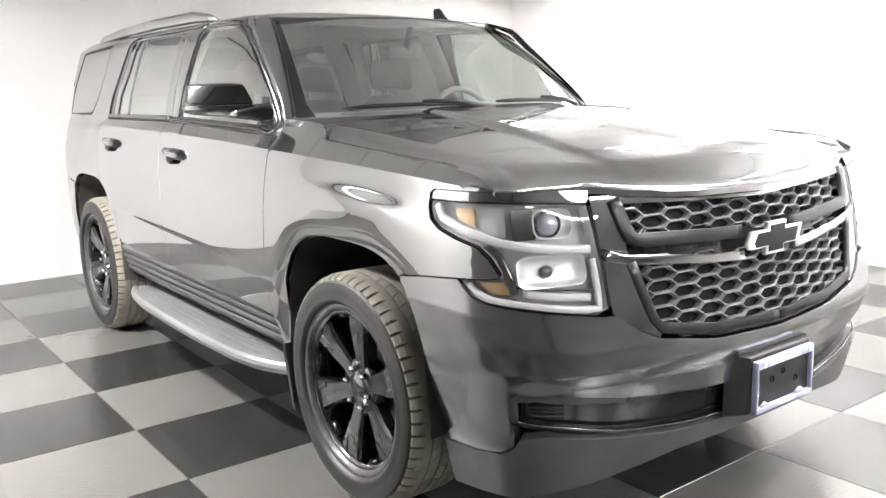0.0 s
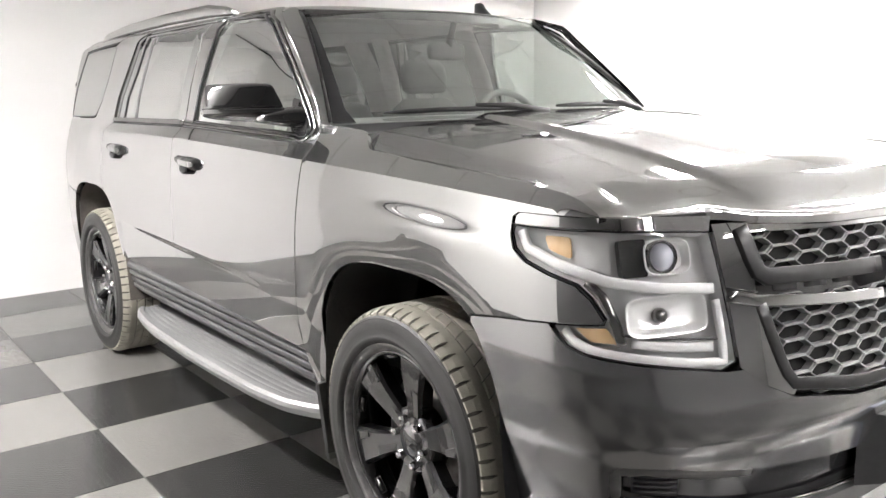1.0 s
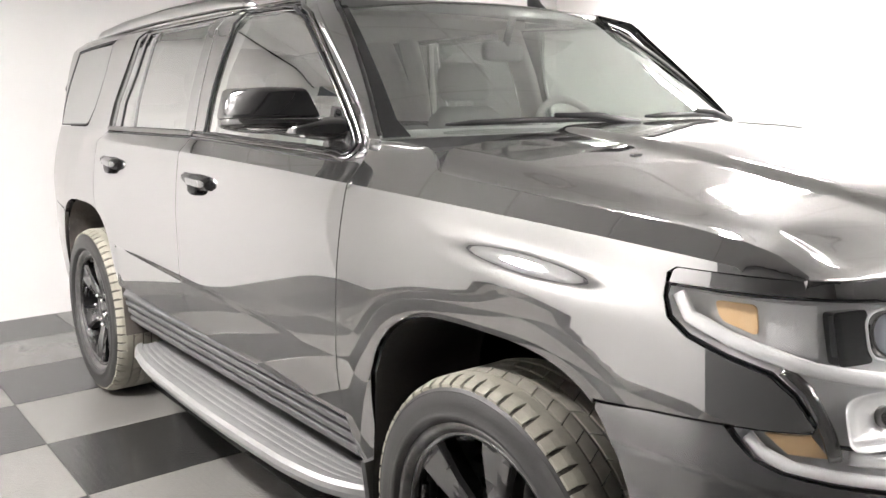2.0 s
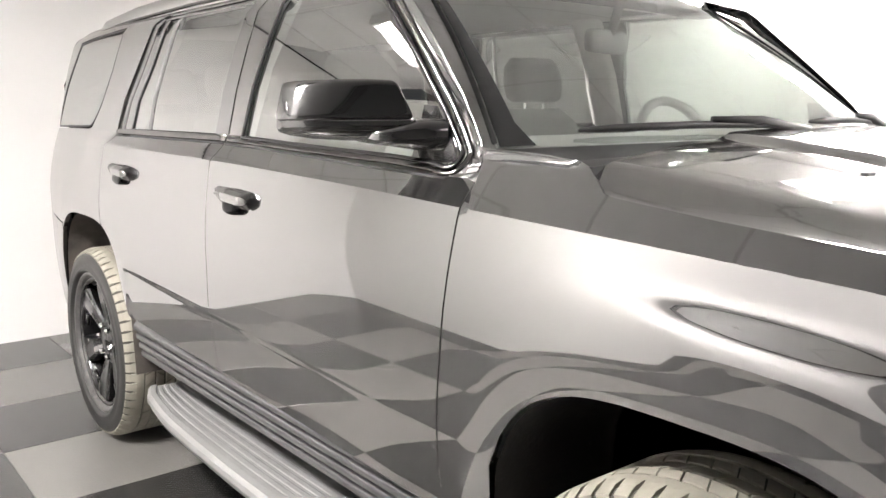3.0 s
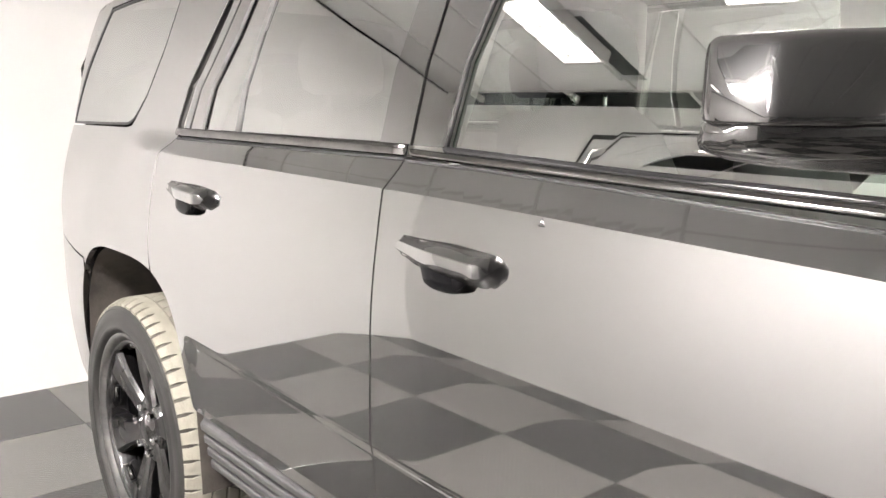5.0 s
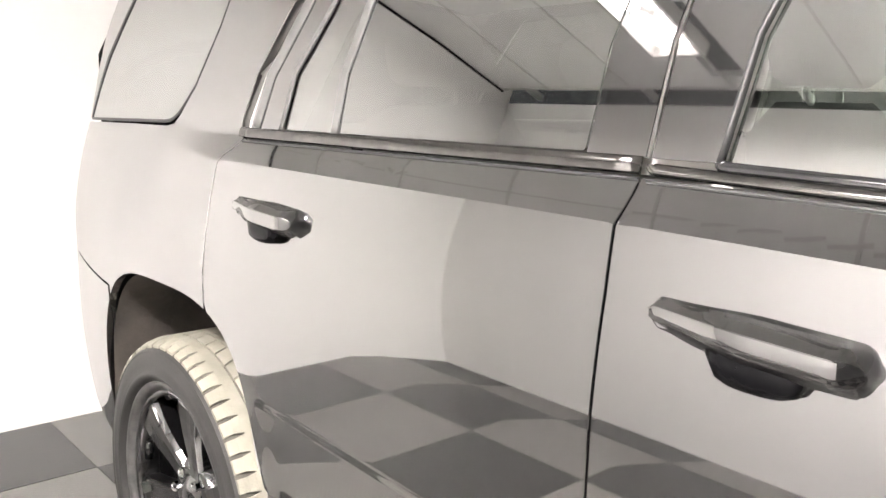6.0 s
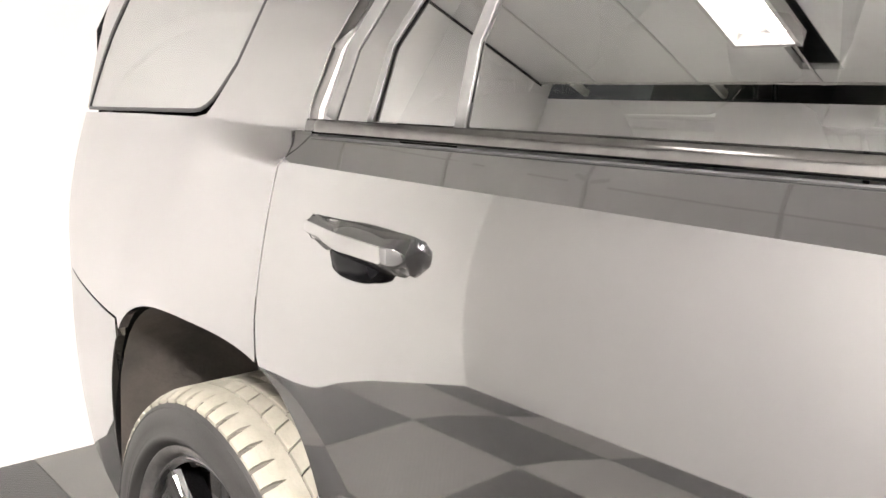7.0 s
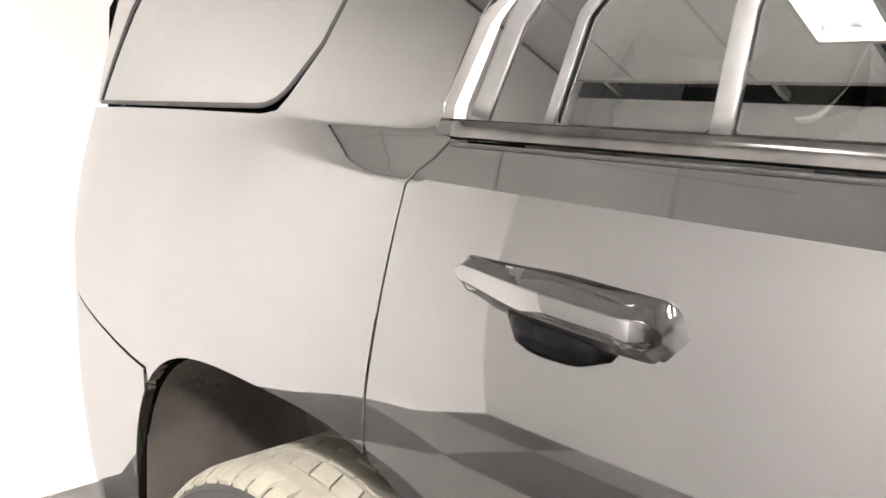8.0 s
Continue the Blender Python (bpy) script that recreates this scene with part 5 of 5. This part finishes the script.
        z0 = 0.837 - 4 * H_
        for r in rows:
            for c in range(-9, 10):
                x = c * W_ * 0.78
                a = abs(x)
                z = z0 + (r + (0.5 if c % 2 else 0.0)) * H_ + 0.06 * a
                if a > x_at(z) or not zlo(a) - 0.012 < z < zhi(a) + 0.012:
                    continue
                cell = [(-0.5, 0), (-0.28, 0.5), (0.28, 0.5), (0.5, 0), (0.28, -0.5), (-0.28, -0.5)]
                sc = (1.0 if x >= 0 else -1.0)
                cx = sc * sx(a)
                rows4 = []
                for k, lift in ((1.0, -0.036), (1.0, -0.023), (0.96, -0.019), (0.86, -0.019), (0.80, -0.042)):
                    ring = []
                    for u, v in cell:
                        px, pz = cx + u * (W_ - (1 - k) * H_ * 1.15), z + v * H_ * k
                        p = nose(px, pz)
                        n = normal_at(nose, px, pz)
                        n = n if n.y < 0 else -n
                        ring.append(bm.verts.new(p + n * lift))
                    rows4.append(ring)
                for p, q in zip(rows4, rows4[1:]):
                    for k in range(6):
                        bm.faces.new((p[k], p[(k + 1) % 6], q[(k + 1) % 6], q[k]))
        part(nm, bm, mesh_grey, grille, "grey-black honeycomb mesh")
    # the badge: a plain cross shape
    bm = bmesh.new()
    shape = [(1.26 * x, 1.15 * z) for x, z in ((-0.118, -0.006), (-0.100, 0.026), (-0.036, 0.026), (-0.036, 0.046), (0.042, 0.046), (0.042, 0.026), (0.118, 0.026), (0.104, -0.022), (0.036, -0.022), (0.036, -0.044), (-0.042, -0.044), (-0.042, -0.022), (-0.108, -0.022))]
    loft(bm, [[Vector((x * k, -0.950 - d, 0.935 + z * k)) for x, z in shape] for k, d in ((0.97, 0.0), (1.0, 0.010), (0.97, 0.016), (0.90, 0.018))])
    emb = part("badge", bm, lamp_chrome, grille, "plain chrome-edged cross badge")
    bm = bmesh.new()
    loft(bm, [[Vector((x * k, -0.967 - d, 0.935 + z * k)) for x, z in shape] for k, d in ((0.80, 0.0), (0.78, 0.003))])
    part("badge_face", bm, frame_grey, emb)
    for k in (-1, 1):
        headlight(k)


def headlight(k):
    sx, sy = s_of_x, s_of_y
    out = (0, -1, 0)
    o = [(sy(-0.486), 1.104), (sx(0.955), 1.108), (sx(0.86), 1.104), (sx(0.716), 1.094), (sx(0.702), 1.0), (sx(0.690), 0.90), (sx(0.680), 0.812), (sx(0.72), 0.7965), (sx(0.88), 0.8235), (sy(-0.703), 0.839), (sy(-0.658), 0.853),
         (sy(-0.628), 0.884), (sy(-0.620), 0.8955), (sy(-0.738), 0.9065), (sy(-0.7425), 0.921), (sy(-0.7125), 0.9645), (sy(-0.676), 0.9925), (sy(-0.600), 1.0090), (sy(-0.530), 1.0290), (sy(-0.495), 1.0535), (sy(-0.4825), 1.085)]
    o = [(k * s, z) for s, z in o]
    h = sheet("headlight", o, nose, lamp_grey, car, out, 0.03, 0.0, lift=-0.050, label="clear headlight with a white C-shaped light pipe and amber corners")
    # housing walls
    bm = bmesh.new()
    pts = densify(o, 0.03)
    ra, rb = [], []
    for p in pts:
        q, n = nose(p.x, p.y), normal_at(nose, p.x, p.y)
        n = n if n.y < 0 or abs(p.x) > sx(0.97) and n.x * k > 0 else -n
        if n.dot(Vector((k * 0.5, -1, 0))) < 0:
            n = -n
        ra.append(bm.verts.new(q - n * 0.004))
        rb.append(bm.verts.new(q - n * 0.075))
    for i in range(len(pts)):
        j = (i + 1) % len(pts)
        bm.faces.new((ra[i], ra[j], rb[j], rb[i]))
    part("lamp_wall", bm, lamp_grey, h)
    sheet("lens", o, nose, lens_clear, h, out, 0.03, 0.0, lift=0.001, label="clear lens")
    bar("lamp_seal", o, nose, 0.003, 0.002, seam, h, out, True, lift=-0.002)
    # brow above the lens
    brow = [(sy(-0.484), 1.108), (sy(-0.492), 1.134), (sx(0.955), 1.1365), (sx(0.86), 1.1355), (sx(0.705), 1.128), (sx(0.716), 1.097), (sx(0.86), 1.108), (sx(0.955), 1.112)]
    sheet("lamp_brow", [(k * s, z) for s, z in brow], nose, paint, h, out, 0.02, 0.02, lift=0.001, label="gloss black brow above the lamp")

    def strip(name, path, w, m, lift=-0.016, ht=0.010, label=""):
        bar(name, [(k * s, z) for s, z in path], nose, w, ht, m, h, out, lift=lift, label=label, step=0.025)
    # the C-shaped light pipe
    strip("light_pipe", [(sy(-0.497), 1.092), (sy(-0.522), 1.056), (sy(-0.600), 1.031), (sy(-0.69), 1.012), (sx(0.945), 1.000), (sx(0.86), 0.986), (sx(0.79), 0.980), (sx(0.716), 0.975)], 0.024, lamp_white, label="white light pipe")
    strip("light_pipe", [(sy(-0.640), 0.884), (sy(-0.665), 0.862), (sy(-0.713), 0.845), (sx(0.86), 0.829), (sx(0.78), 0.818), (sx(0.702), 0.813), (sx(0.702), 0.85), (sx(0.712), 0.95)], 0.019, lamp_white, label="white light pipe")
    strip("lamp_blade", [(sy(-0.69), 0.995), (sx(0.950), 0.965), (sx(0.930), 0.90), (sx(0.922), 0.862)], 0.022, trim_metal, -0.022, label="dark blade beside the reflector")
    strip("lamp_blade", [(sx(0.905), 0.866), (sx(0.80), 0.853), (sx(0.722), 0.847)], 0.024, lamp_white, -0.030, label="clear lower strip")
    strip("lamp_line", [(sx(0.925), 0.884), (sx(0.80), 0.871), (sx(0.715), 0.864)], 0.005, satin, -0.022)
    # amber corners and the white panel behind them
    sheet("lamp_panel", [(k * s, z) for s, z in ((sy(-0.520), 1.096), (sx(0.945), 1.098), (sx(0.940), 1.014), (sy(-0.66), 1.026), (sy(-0.545), 1.056))], nose, lamp_grey, h, out, 0.03, 0.01, lift=-0.036)
    sheet("amber_reflector", rounded([(k * s, z) for s, z in ((sy(-0.555), 1.088), (sy(-0.632), 1.090), (sy(-0.640), 1.040), (sy(-0.570), 1.056))], 0.012), nose, amber, h, out, 0.03, 0.006, lift=-0.030, label="pale amber reflector")
    sheet("amber_reflector", [(k * s, z) for s, z in ((sy(-0.665), 0.889), (sx(0.945), 0.895), (sx(0.928), 0.862), (sy(-0.705), 0.862))], nose, amber, h, out, 0.03, 0.01, lift=-0.024, label="amber lower reflector")

    # projector
    def at(x, z, d):
        s = k * sx(x)
        n = normal_at(nose, s, z)
        n = n if n.dot(Vector((k * 0.5, -1, 0))) > 0 else -n
        return nose(s, z) - n * d, n
    c, n = at(0.812, 1.052, 0.046)
    a = n.cross(Vector((0, 0, 1))).normalized()
    b = n.cross(a)
    bm = bmesh.new()
    loft(bm, [superring(c + n * d, a, b, 0.060 * r, 0.042 * r, 3.6, 32) for d, r in ((-0.02, 0.96), (0.012, 1.0), (0.018, 0.98), (0.016, 0.92), (-0.006, 0.80), (-0.012, 0.5))], False)
    part("projector_bezel", bm, lamp_chrome, h, "bright chrome projector bezel", True)
    c, n = at(0.824, 1.052, 0.046)
    bm = bmesh.new()
    loft(bm, [superring(c + n * d, a, b, r, r, 2.0, 28) for d, r in ((-0.012, 0.040), (0.012, 0.039), (0.018, 0.0365), (0.016, 0.033), (0.006, 0.031))], False)
    part("lens_ring", bm, trim_metal, h, "dark ring round the projector", True)
    bm = bmesh.new()
    loft(bm, [superring(c + n * d, a, b, r, r, 2.0, 28) for d, r in ((0.002, 0.033), (0.014, 0.030), (0.024, 0.022), (0.029, 0.011), (0.030, 0.002))])
    part("projector_lens", bm, lens_blue, h, "clear projector lens", True)
    c, n = at(0.902, 1.050, 0.036)
    bm = bmesh.new()
    loft(bm, [superring(c + n * d, a, b, 0.034, 0.042, 9, 24) for d in (-0.02, 0.012)])
    part("lamp_block", bm, gloss, h, "dark block beside the projector")
    # lower reflector bowl
    c, n = at(0.828, 0.925, 0.032)
    bm = bmesh.new()
    loft(bm, [superring(c + n * d, a, b, 0.100 * r, 0.043 * r, 5.0, 36) for d, r in ((0.010, 1.04), (0.010, 0.98), (-0.006, 0.88), (-0.012, 0.60), (-0.015, 0.2))], False)
    part("reflector_bowl", bm, lamp_chrome, h, "chrome reflector bowl", True)
    bm = bmesh.new()
    loft(bm, [superring(c + n * d + a * 0.01, a, b, r, r, 2, 16) for d, r in ((-0.016, 0.018), (-0.002, 0.018), (0.004, 0.012), (0.006, 0.002))])
    part("bulb", bm, trim_metal, h, "", True)


def hood_and_glass():
    out = (0, 0, 1)
    half = [(0.0, 0.372), (0.40, 0.362), (0.70, 0.322), (0.855, 0.300), (0.880, 0.282), (0.905, 0.225)] + [(half_width(y, hood_side(y) + 0.003) - 0.0065, y) for y in (0.19, 0.0, -0.14, -0.27, -0.38, -0.49, -0.58, -0.655, -0.70)] + [(0.884, hood_front_y(0.884))]
    half += [(x, hood_front_y(x)) for x in (0.86, 0.80, 0.74, 0.68)] + [(0.55, -0.846), (0.30, -0.893), (0.0, -0.912)]
    o = half + [(-x, y) for x, y in half[::-1][1:-1]]
    b = sheet("bonnet", o, hood_map, paint, car, out, 0.022, 0.02, label="gloss black bonnet with raised centre")
    q = hood_map(-0.50, -0.02)
    part("washer_jet", box((q.x - 0.016, q.y - 0.007, q.z - 0.004), (q.x + 0.016, q.y + 0.007, q.z + 0.003), 0.002), satin, b)
    # cowl
    bm = bmesh.new()
    secs = []
    for k in range(13):
        u = -1 + 2 * k / 12
        p = wind_map(u, 0.0)
        q = Vector((u * 0.86, 0.372 - 0.075 * abs(u) ** 3, 1.30 - 0.012 * u * u))
        secs.append([q + Vector((0, 0.0, -0.05)), q, (q + p) / 2 + Vector((0, 0, -0.012)), p + Vector((0, 0.02, -0.004)), p + Vector((0, 0.05, -0.05))])
    loft(bm, secs)
    part("cowl", bm, satin, car, "black plastic cowl")
    w = sheet("windscreen", [(-1, 0), (-0.5, 0), (0, 0), (0.5, 0), (1, 0), (1, 0.5), (1, 1), (0, 1), (-1, 1), (-1, 0.5)], wind_map, screen_glass, car, (0, -1, 0.5), 0.08, 0.0, label="clear windscreen")
    bar("windscreen_top_band", [(-1, 0.975), (0, 0.985), (1, 0.975)], wind_map, 0.035, 0.002, gloss, w, (0, -1, 0.5), step=0.08, lift=-0.002)
    for k in (-1, 1):
        sheet("windscreen_side_band", [(k * 0.995, 0.0), (k * 0.995, 0.5), (k * 0.995, 0.985), (k * 0.965, 0.985), (k * 0.955, 0.5), (k * 0.940, 0.10), (k * 0.91, 0.0)], wind_map, gloss, w, (0, -1, 0.5), 0.05, 0.0, lift=0.004, label="black edge band of the windscreen")
    # wipers
    for x0, x1, xa in ((-0.68, -0.03, -0.36), (0.02, 0.62, 0.30)):
        bm = bmesh.new()
        pts = []
        for k in range(9):
            x = x0 + (x1 - x0) * k / 8
            p = wind_map(x / 0.845, 0.035 - 0.02 * k / 8)
            pts.append(p + Vector((0, -0.010, 0.014 + 0.006 * math.sin(math.pi * k / 8))))
        tube(bm, pts, [0.004] + [0.009] * 7 + [0.004], 8)
        wi = part("wiper", bm, satin, car, "black wiper blade", True)
        bm = bmesh.new()
        p0, p1 = wind_map((xa + 0.30) / 0.83, 0.0) + Vector((0, -0.03, 0.012)), pts[4] + Vector((0, -0.004, 0.012))
        tube(bm, [p0, p0.lerp(p1, 0.5) + Vector((0, 0, 0.012)), p1], [0.013, 0.010, 0.007], 8)
        part("wiper_arm", bm, satin, wi, "", True)
    r = sheet("roof", [(-1, 1.005), (-0.5, 1.005), (0, 1.005), (0.5, 1.005), (1, 1.005), (1, 2.0), (1, 3.0), (1, 3.75), (0, 3.88), (-1, 3.75), (-1, 3.0), (-1, 2.0)], roof_map, paint, car, out, 0.08, 0.03, label="gloss black roof")
    sheet("roof_lining", [(-0.95, 1.10), (0.95, 1.10), (0.95, 3.65), (-0.95, 3.65)], roof_map, headliner, car, out, 0.12, 0.0, lift=-0.045, label="pale headliner")
    # fin aerial
    bm = bmesh.new()
    ax, ay, az = 0.41, 1.24, 1.742
    loft(bm, [[Vector((ax + c * w_, ay + 0.02 * lean + d * L_, az + z)) for c, d in ((-1, -0.3), (-0.7, -0.8), (0, -1), (0.7, -0.8), (1, -0.3), (1, 0.5), (0.5, 1), (-0.5, 1), (-1, 0.5))]
              for w_, L_, z, lean in ((0.040, 0.080, -0.045, 0), (0.038, 0.075, 0.0, 0), (0.022, 0.055, 0.022, 1), (0.016, 0.038, 0.050, 2), (0.013, 0.030, 0.072, 2.5), (0.006, 0.022, 0.082, 2.8))])
    part("aerial_fin", bm, satin, car, "black fin aerial", True)


def interior():
    # dash
    bm = bmesh.new()
    secs = []
    for k in range(13):
        u = -1 + 2 * k / 12
        x = u * 0.86
        lift = 0.03 * math.exp(-((x - 0.36) / 0.16) ** 2)
        prof = [(0.50, 1.10), (0.46, 1.295), (0.60, 1.312 + lift * 0.4), (0.78, 1.322 + lift), (0.88, 1.310 + lift), (0.93, 1.25), (0.96, 1.12), (0.98, 0.90), (0.60, 0.90)]
        secs.append([Vector((x, y + 0.05 * u * u, z)) for y, z in prof])
    loft(bm, secs)
    part("dashboard", bm, dash_mat, car, "dark vinyl dashboard", True)
    # steering wheel
    bm = bmesh.new()
    c, rx = Vector((0.36, 1.00, 1.235)), math.radians(24)
    pts = []
    for k in range(37):
        t = 2 * math.pi * k / 36
        pts.append(c + Vector((0.188 * math.cos(t), 0.188 * math.sin(t) * math.sin(rx), 0.188 * math.sin(t) * math.cos(rx))))
    tube(bm, pts, 0.016, 10, False)
    for t in (0.0, math.pi, 1.5 * math.pi):
        q = c + Vector((0.18 * math.cos(t), 0.18 * math.sin(t) * math.sin(rx), 0.18 * math.sin(t) * math.cos(rx)))
        tube(bm, [c, q], [0.03, 0.014], 8)
    loft(bm, [superring(c + Vector((0, d, 0)), (1, 0, 0), (0, 0.3, 1), r, r * 0.8, 3, 16) for d, r in ((-0.03, 0.05), (0.0, 0.075), (0.03, 0.06))])
    part("steering_wheel", bm, dash_mat, car, "dark steering wheel", True)
    # seats
    for x, y in ((-0.40, 1.62), (0.40, 1.62), (-0.42, 2.55), (0.42, 2.55), (-0.40, 3.35), (0.40, 3.35)):
        bm = bmesh.new()
        secs = []
        tall = 0.0 if y < 2 else -0.02
        for z, yy, hw, hd in ((0.72, y - 0.05, 0.20, 0.07), (0.85, y - 0.02, 0.25, 0.085), (1.05, y + 0.03, 0.25, 0.085), (1.22, y + 0.07, 0.235, 0.075), (1.33, y + 0.10, 0.20, 0.06), (1.38 + tall, y + 0.11, 0.13, 0.035)):
            secs.append(superring((x, yy, z), (1, 0, 0), (0, 1, 0), hw, hd, 3.2, 24))
        loft(bm, secs)
        seat = part("seat", bm, cloth, car, "dark cloth seat with headrest", True)
        bm = bmesh.new()
        loft(bm, [superring((x, y + 0.115 + 0.12 * (z - 1.45), z), (1, 0, 0), (0, 1, 0), hw, hd, 3.2, 24) for z, hw, hd in ((1.405, 0.10, 0.035), (1.42, 0.128, 0.05), (1.48, 0.138, 0.055), (1.54, 0.130, 0.05), (1.575, 0.10, 0.03))])
        part("headrest", bm, cloth, seat, "", True)
        bm = bmesh.new()
        for dx in (-0.05, 0.05):
            tube(bm, [(x + dx, y + 0.11, 1.33), (x + dx, y + 0.115, 1.43)], 0.006, 8)
        part("headrest_post", bm, chrome, seat)
        bm = bmesh.new()
        loft(bm, [superring((x, yy, 0.70), (1, 0, 0), (0, 0, 1), 0.24, h, 3.2, 20) for yy, h in ((y - 0.50, 0.05), (y - 0.45, 0.08), (y - 0.2, 0.085), (y, 0.08))])
        part("cushion", bm, cloth, seat, "", True)
    # inside mirror
    bm = bmesh.new()
    loft(bm, [superring((x - 0.01, 1.01 + x * 0.25, 1.580), (0, 1, 0), (0, 0, 1), 0.022 * k, 0.036 * k, 3, 16) for x, k in ((-0.115, 0.5), (-0.105, 0.9), (-0.06, 1.0), (0.06, 1.0), (0.105, 0.9), (0.115, 0.5))])
    im = part("inside_mirror", bm, satin, car, "dark inside mirror", True)
    bm = bmesh.new()
    tube(bm, [(0, 1.005, 1.60), (0, 0.985, 1.65), (0, 0.965, 1.70)], 0.014, 8)
    part("mirror_stalk", bm, satin, im, "", True)
    for s in (-1, 1):
        for (ya, za), (yb, zb), wd in (((1.69, 1.29), (1.61, 1.73), 0.07), ((2.62, 1.29), (2.40, 1.73), 0.07), ((2.78, 1.29), (2.68, 1.73), 0.12)):
            bm = bmesh.new()
            loft(bm, [superring(side(s)(y, z) - Vector((s * 0.045, 0, 0)), (1, 0, 0), (0, 1, 0), 0.022, wd, 4, 12) for y, z in ((ya, za), ((ya + yb) / 2, (za + zb) / 2), (yb, zb))])
            part("inner_pillar", bm, headliner, car, "", True)


frame_grey = mat("satin_grey_trim", (0.3, 0.3, 0.3), 0.34, 0.8)
vary(frame_grey, (0.035, 0.035, 0.036), (0.055, 0.055, 0.055), 14.0)
trim_soft = mat("satin_window_trim", (0.45, 0.45, 0.45), 0.38, 0.8)
vary(trim_soft, (0.22, 0.22, 0.22), (0.28, 0.28, 0.277), 20.0)
mesh_grey = mat("grille_mesh_plastic", (0.5, 0.5, 0.502), 0.3, 0.35)
vary(mesh_grey, (0.30, 0.30, 0.302), (0.37, 0.37, 0.37), 18.0)

room_floor = make_room()
# a row along the left wall, one short fitting in the rear corner, the others added across the room as fill
troffer((-2.68, 3.20, CEIL - 0.006), 0.32, 0.145, dim_tube_mat)
for first, places in (((*SIDE_ROW[0], 0.155, 0.60), SIDE_ROW[1:]), ((*FILL_TROFFERS[0], 0.61, 0.17), FILL_TROFFERS[1:])):
    x, y, w, l = first
    light = troffer((x, y, CEIL - 0.006), w, l, row_tube_mat if l > w else None)
    for x, y in places:
        copy_thing(light, pose(x, y, CEIL - 0.006))
body_core()
for s in (-1, 1):
    side_body(s)
front_end()
hood_and_glass()
interior()
for cy in (0.0, WHEELBASE):
    for s in (-1, 1):
        make_wheel(car, cy, s)

# ---------------------------------------------------------------- floor tiles, last
TILE, X0, Y0 = 0.6078, -1.375, 1.153
shared = {}


def tile_mesh(w, l, dark):
    key = (round(w, 3), round(l, 3), dark)
    if key not in shared:
        bm = bmesh.new()
        g, b = 0.0012, 0.0016
        lo = [bm.verts.new((x, y, 0 - 0.006)) for x, y in ((g, g), (w - g, g), (w - g, l - g), (g, l - g))]
        mi = [bm.verts.new((x, y, -b)) for x, y in ((g, g), (w - g, g), (w - g, l - g), (g, l - g))]
        hi = [bm.verts.new((x, y, 0.0)) for x, y in ((g + b, g + b), (w - g - b, g + b), (w - g - b, l - g - b), (g + b, l - g - b))]
        for p, q in ((lo, mi), (mi, hi)):
            for k in range(4):
                bm.faces.new((p[k], p[(k + 1) % 4], q[(k + 1) % 4], q[k]))
        bm.faces.new(hi)
        me = bpy.data.meshes.new("floor_tile")
        bm.normal_update()
        bm.to_mesh(me)
        bm.free()
        me.materials.append(tile_dark if dark else tile_light)
        shared[key] = me
    return shared[key]


for i in range(-4, 10):
    for j in range(-16, 7):
        xa, xb = max(LEFT, X0 + i * TILE), min(RIGHT, X0 + (i + 1) * TILE)
        ya, yb = max(FRONT, Y0 + j * TILE), min(REAR, Y0 + (j + 1) * TILE)
        if xb - xa < 0.02 or yb - ya < 0.02:
            continue
        t = new("floor_tile", tile_mesh(xb - xa, yb - ya, (i + j) % 2 == 1))
        t.location = (xa, ya, 0)
        t.parent = room_floor
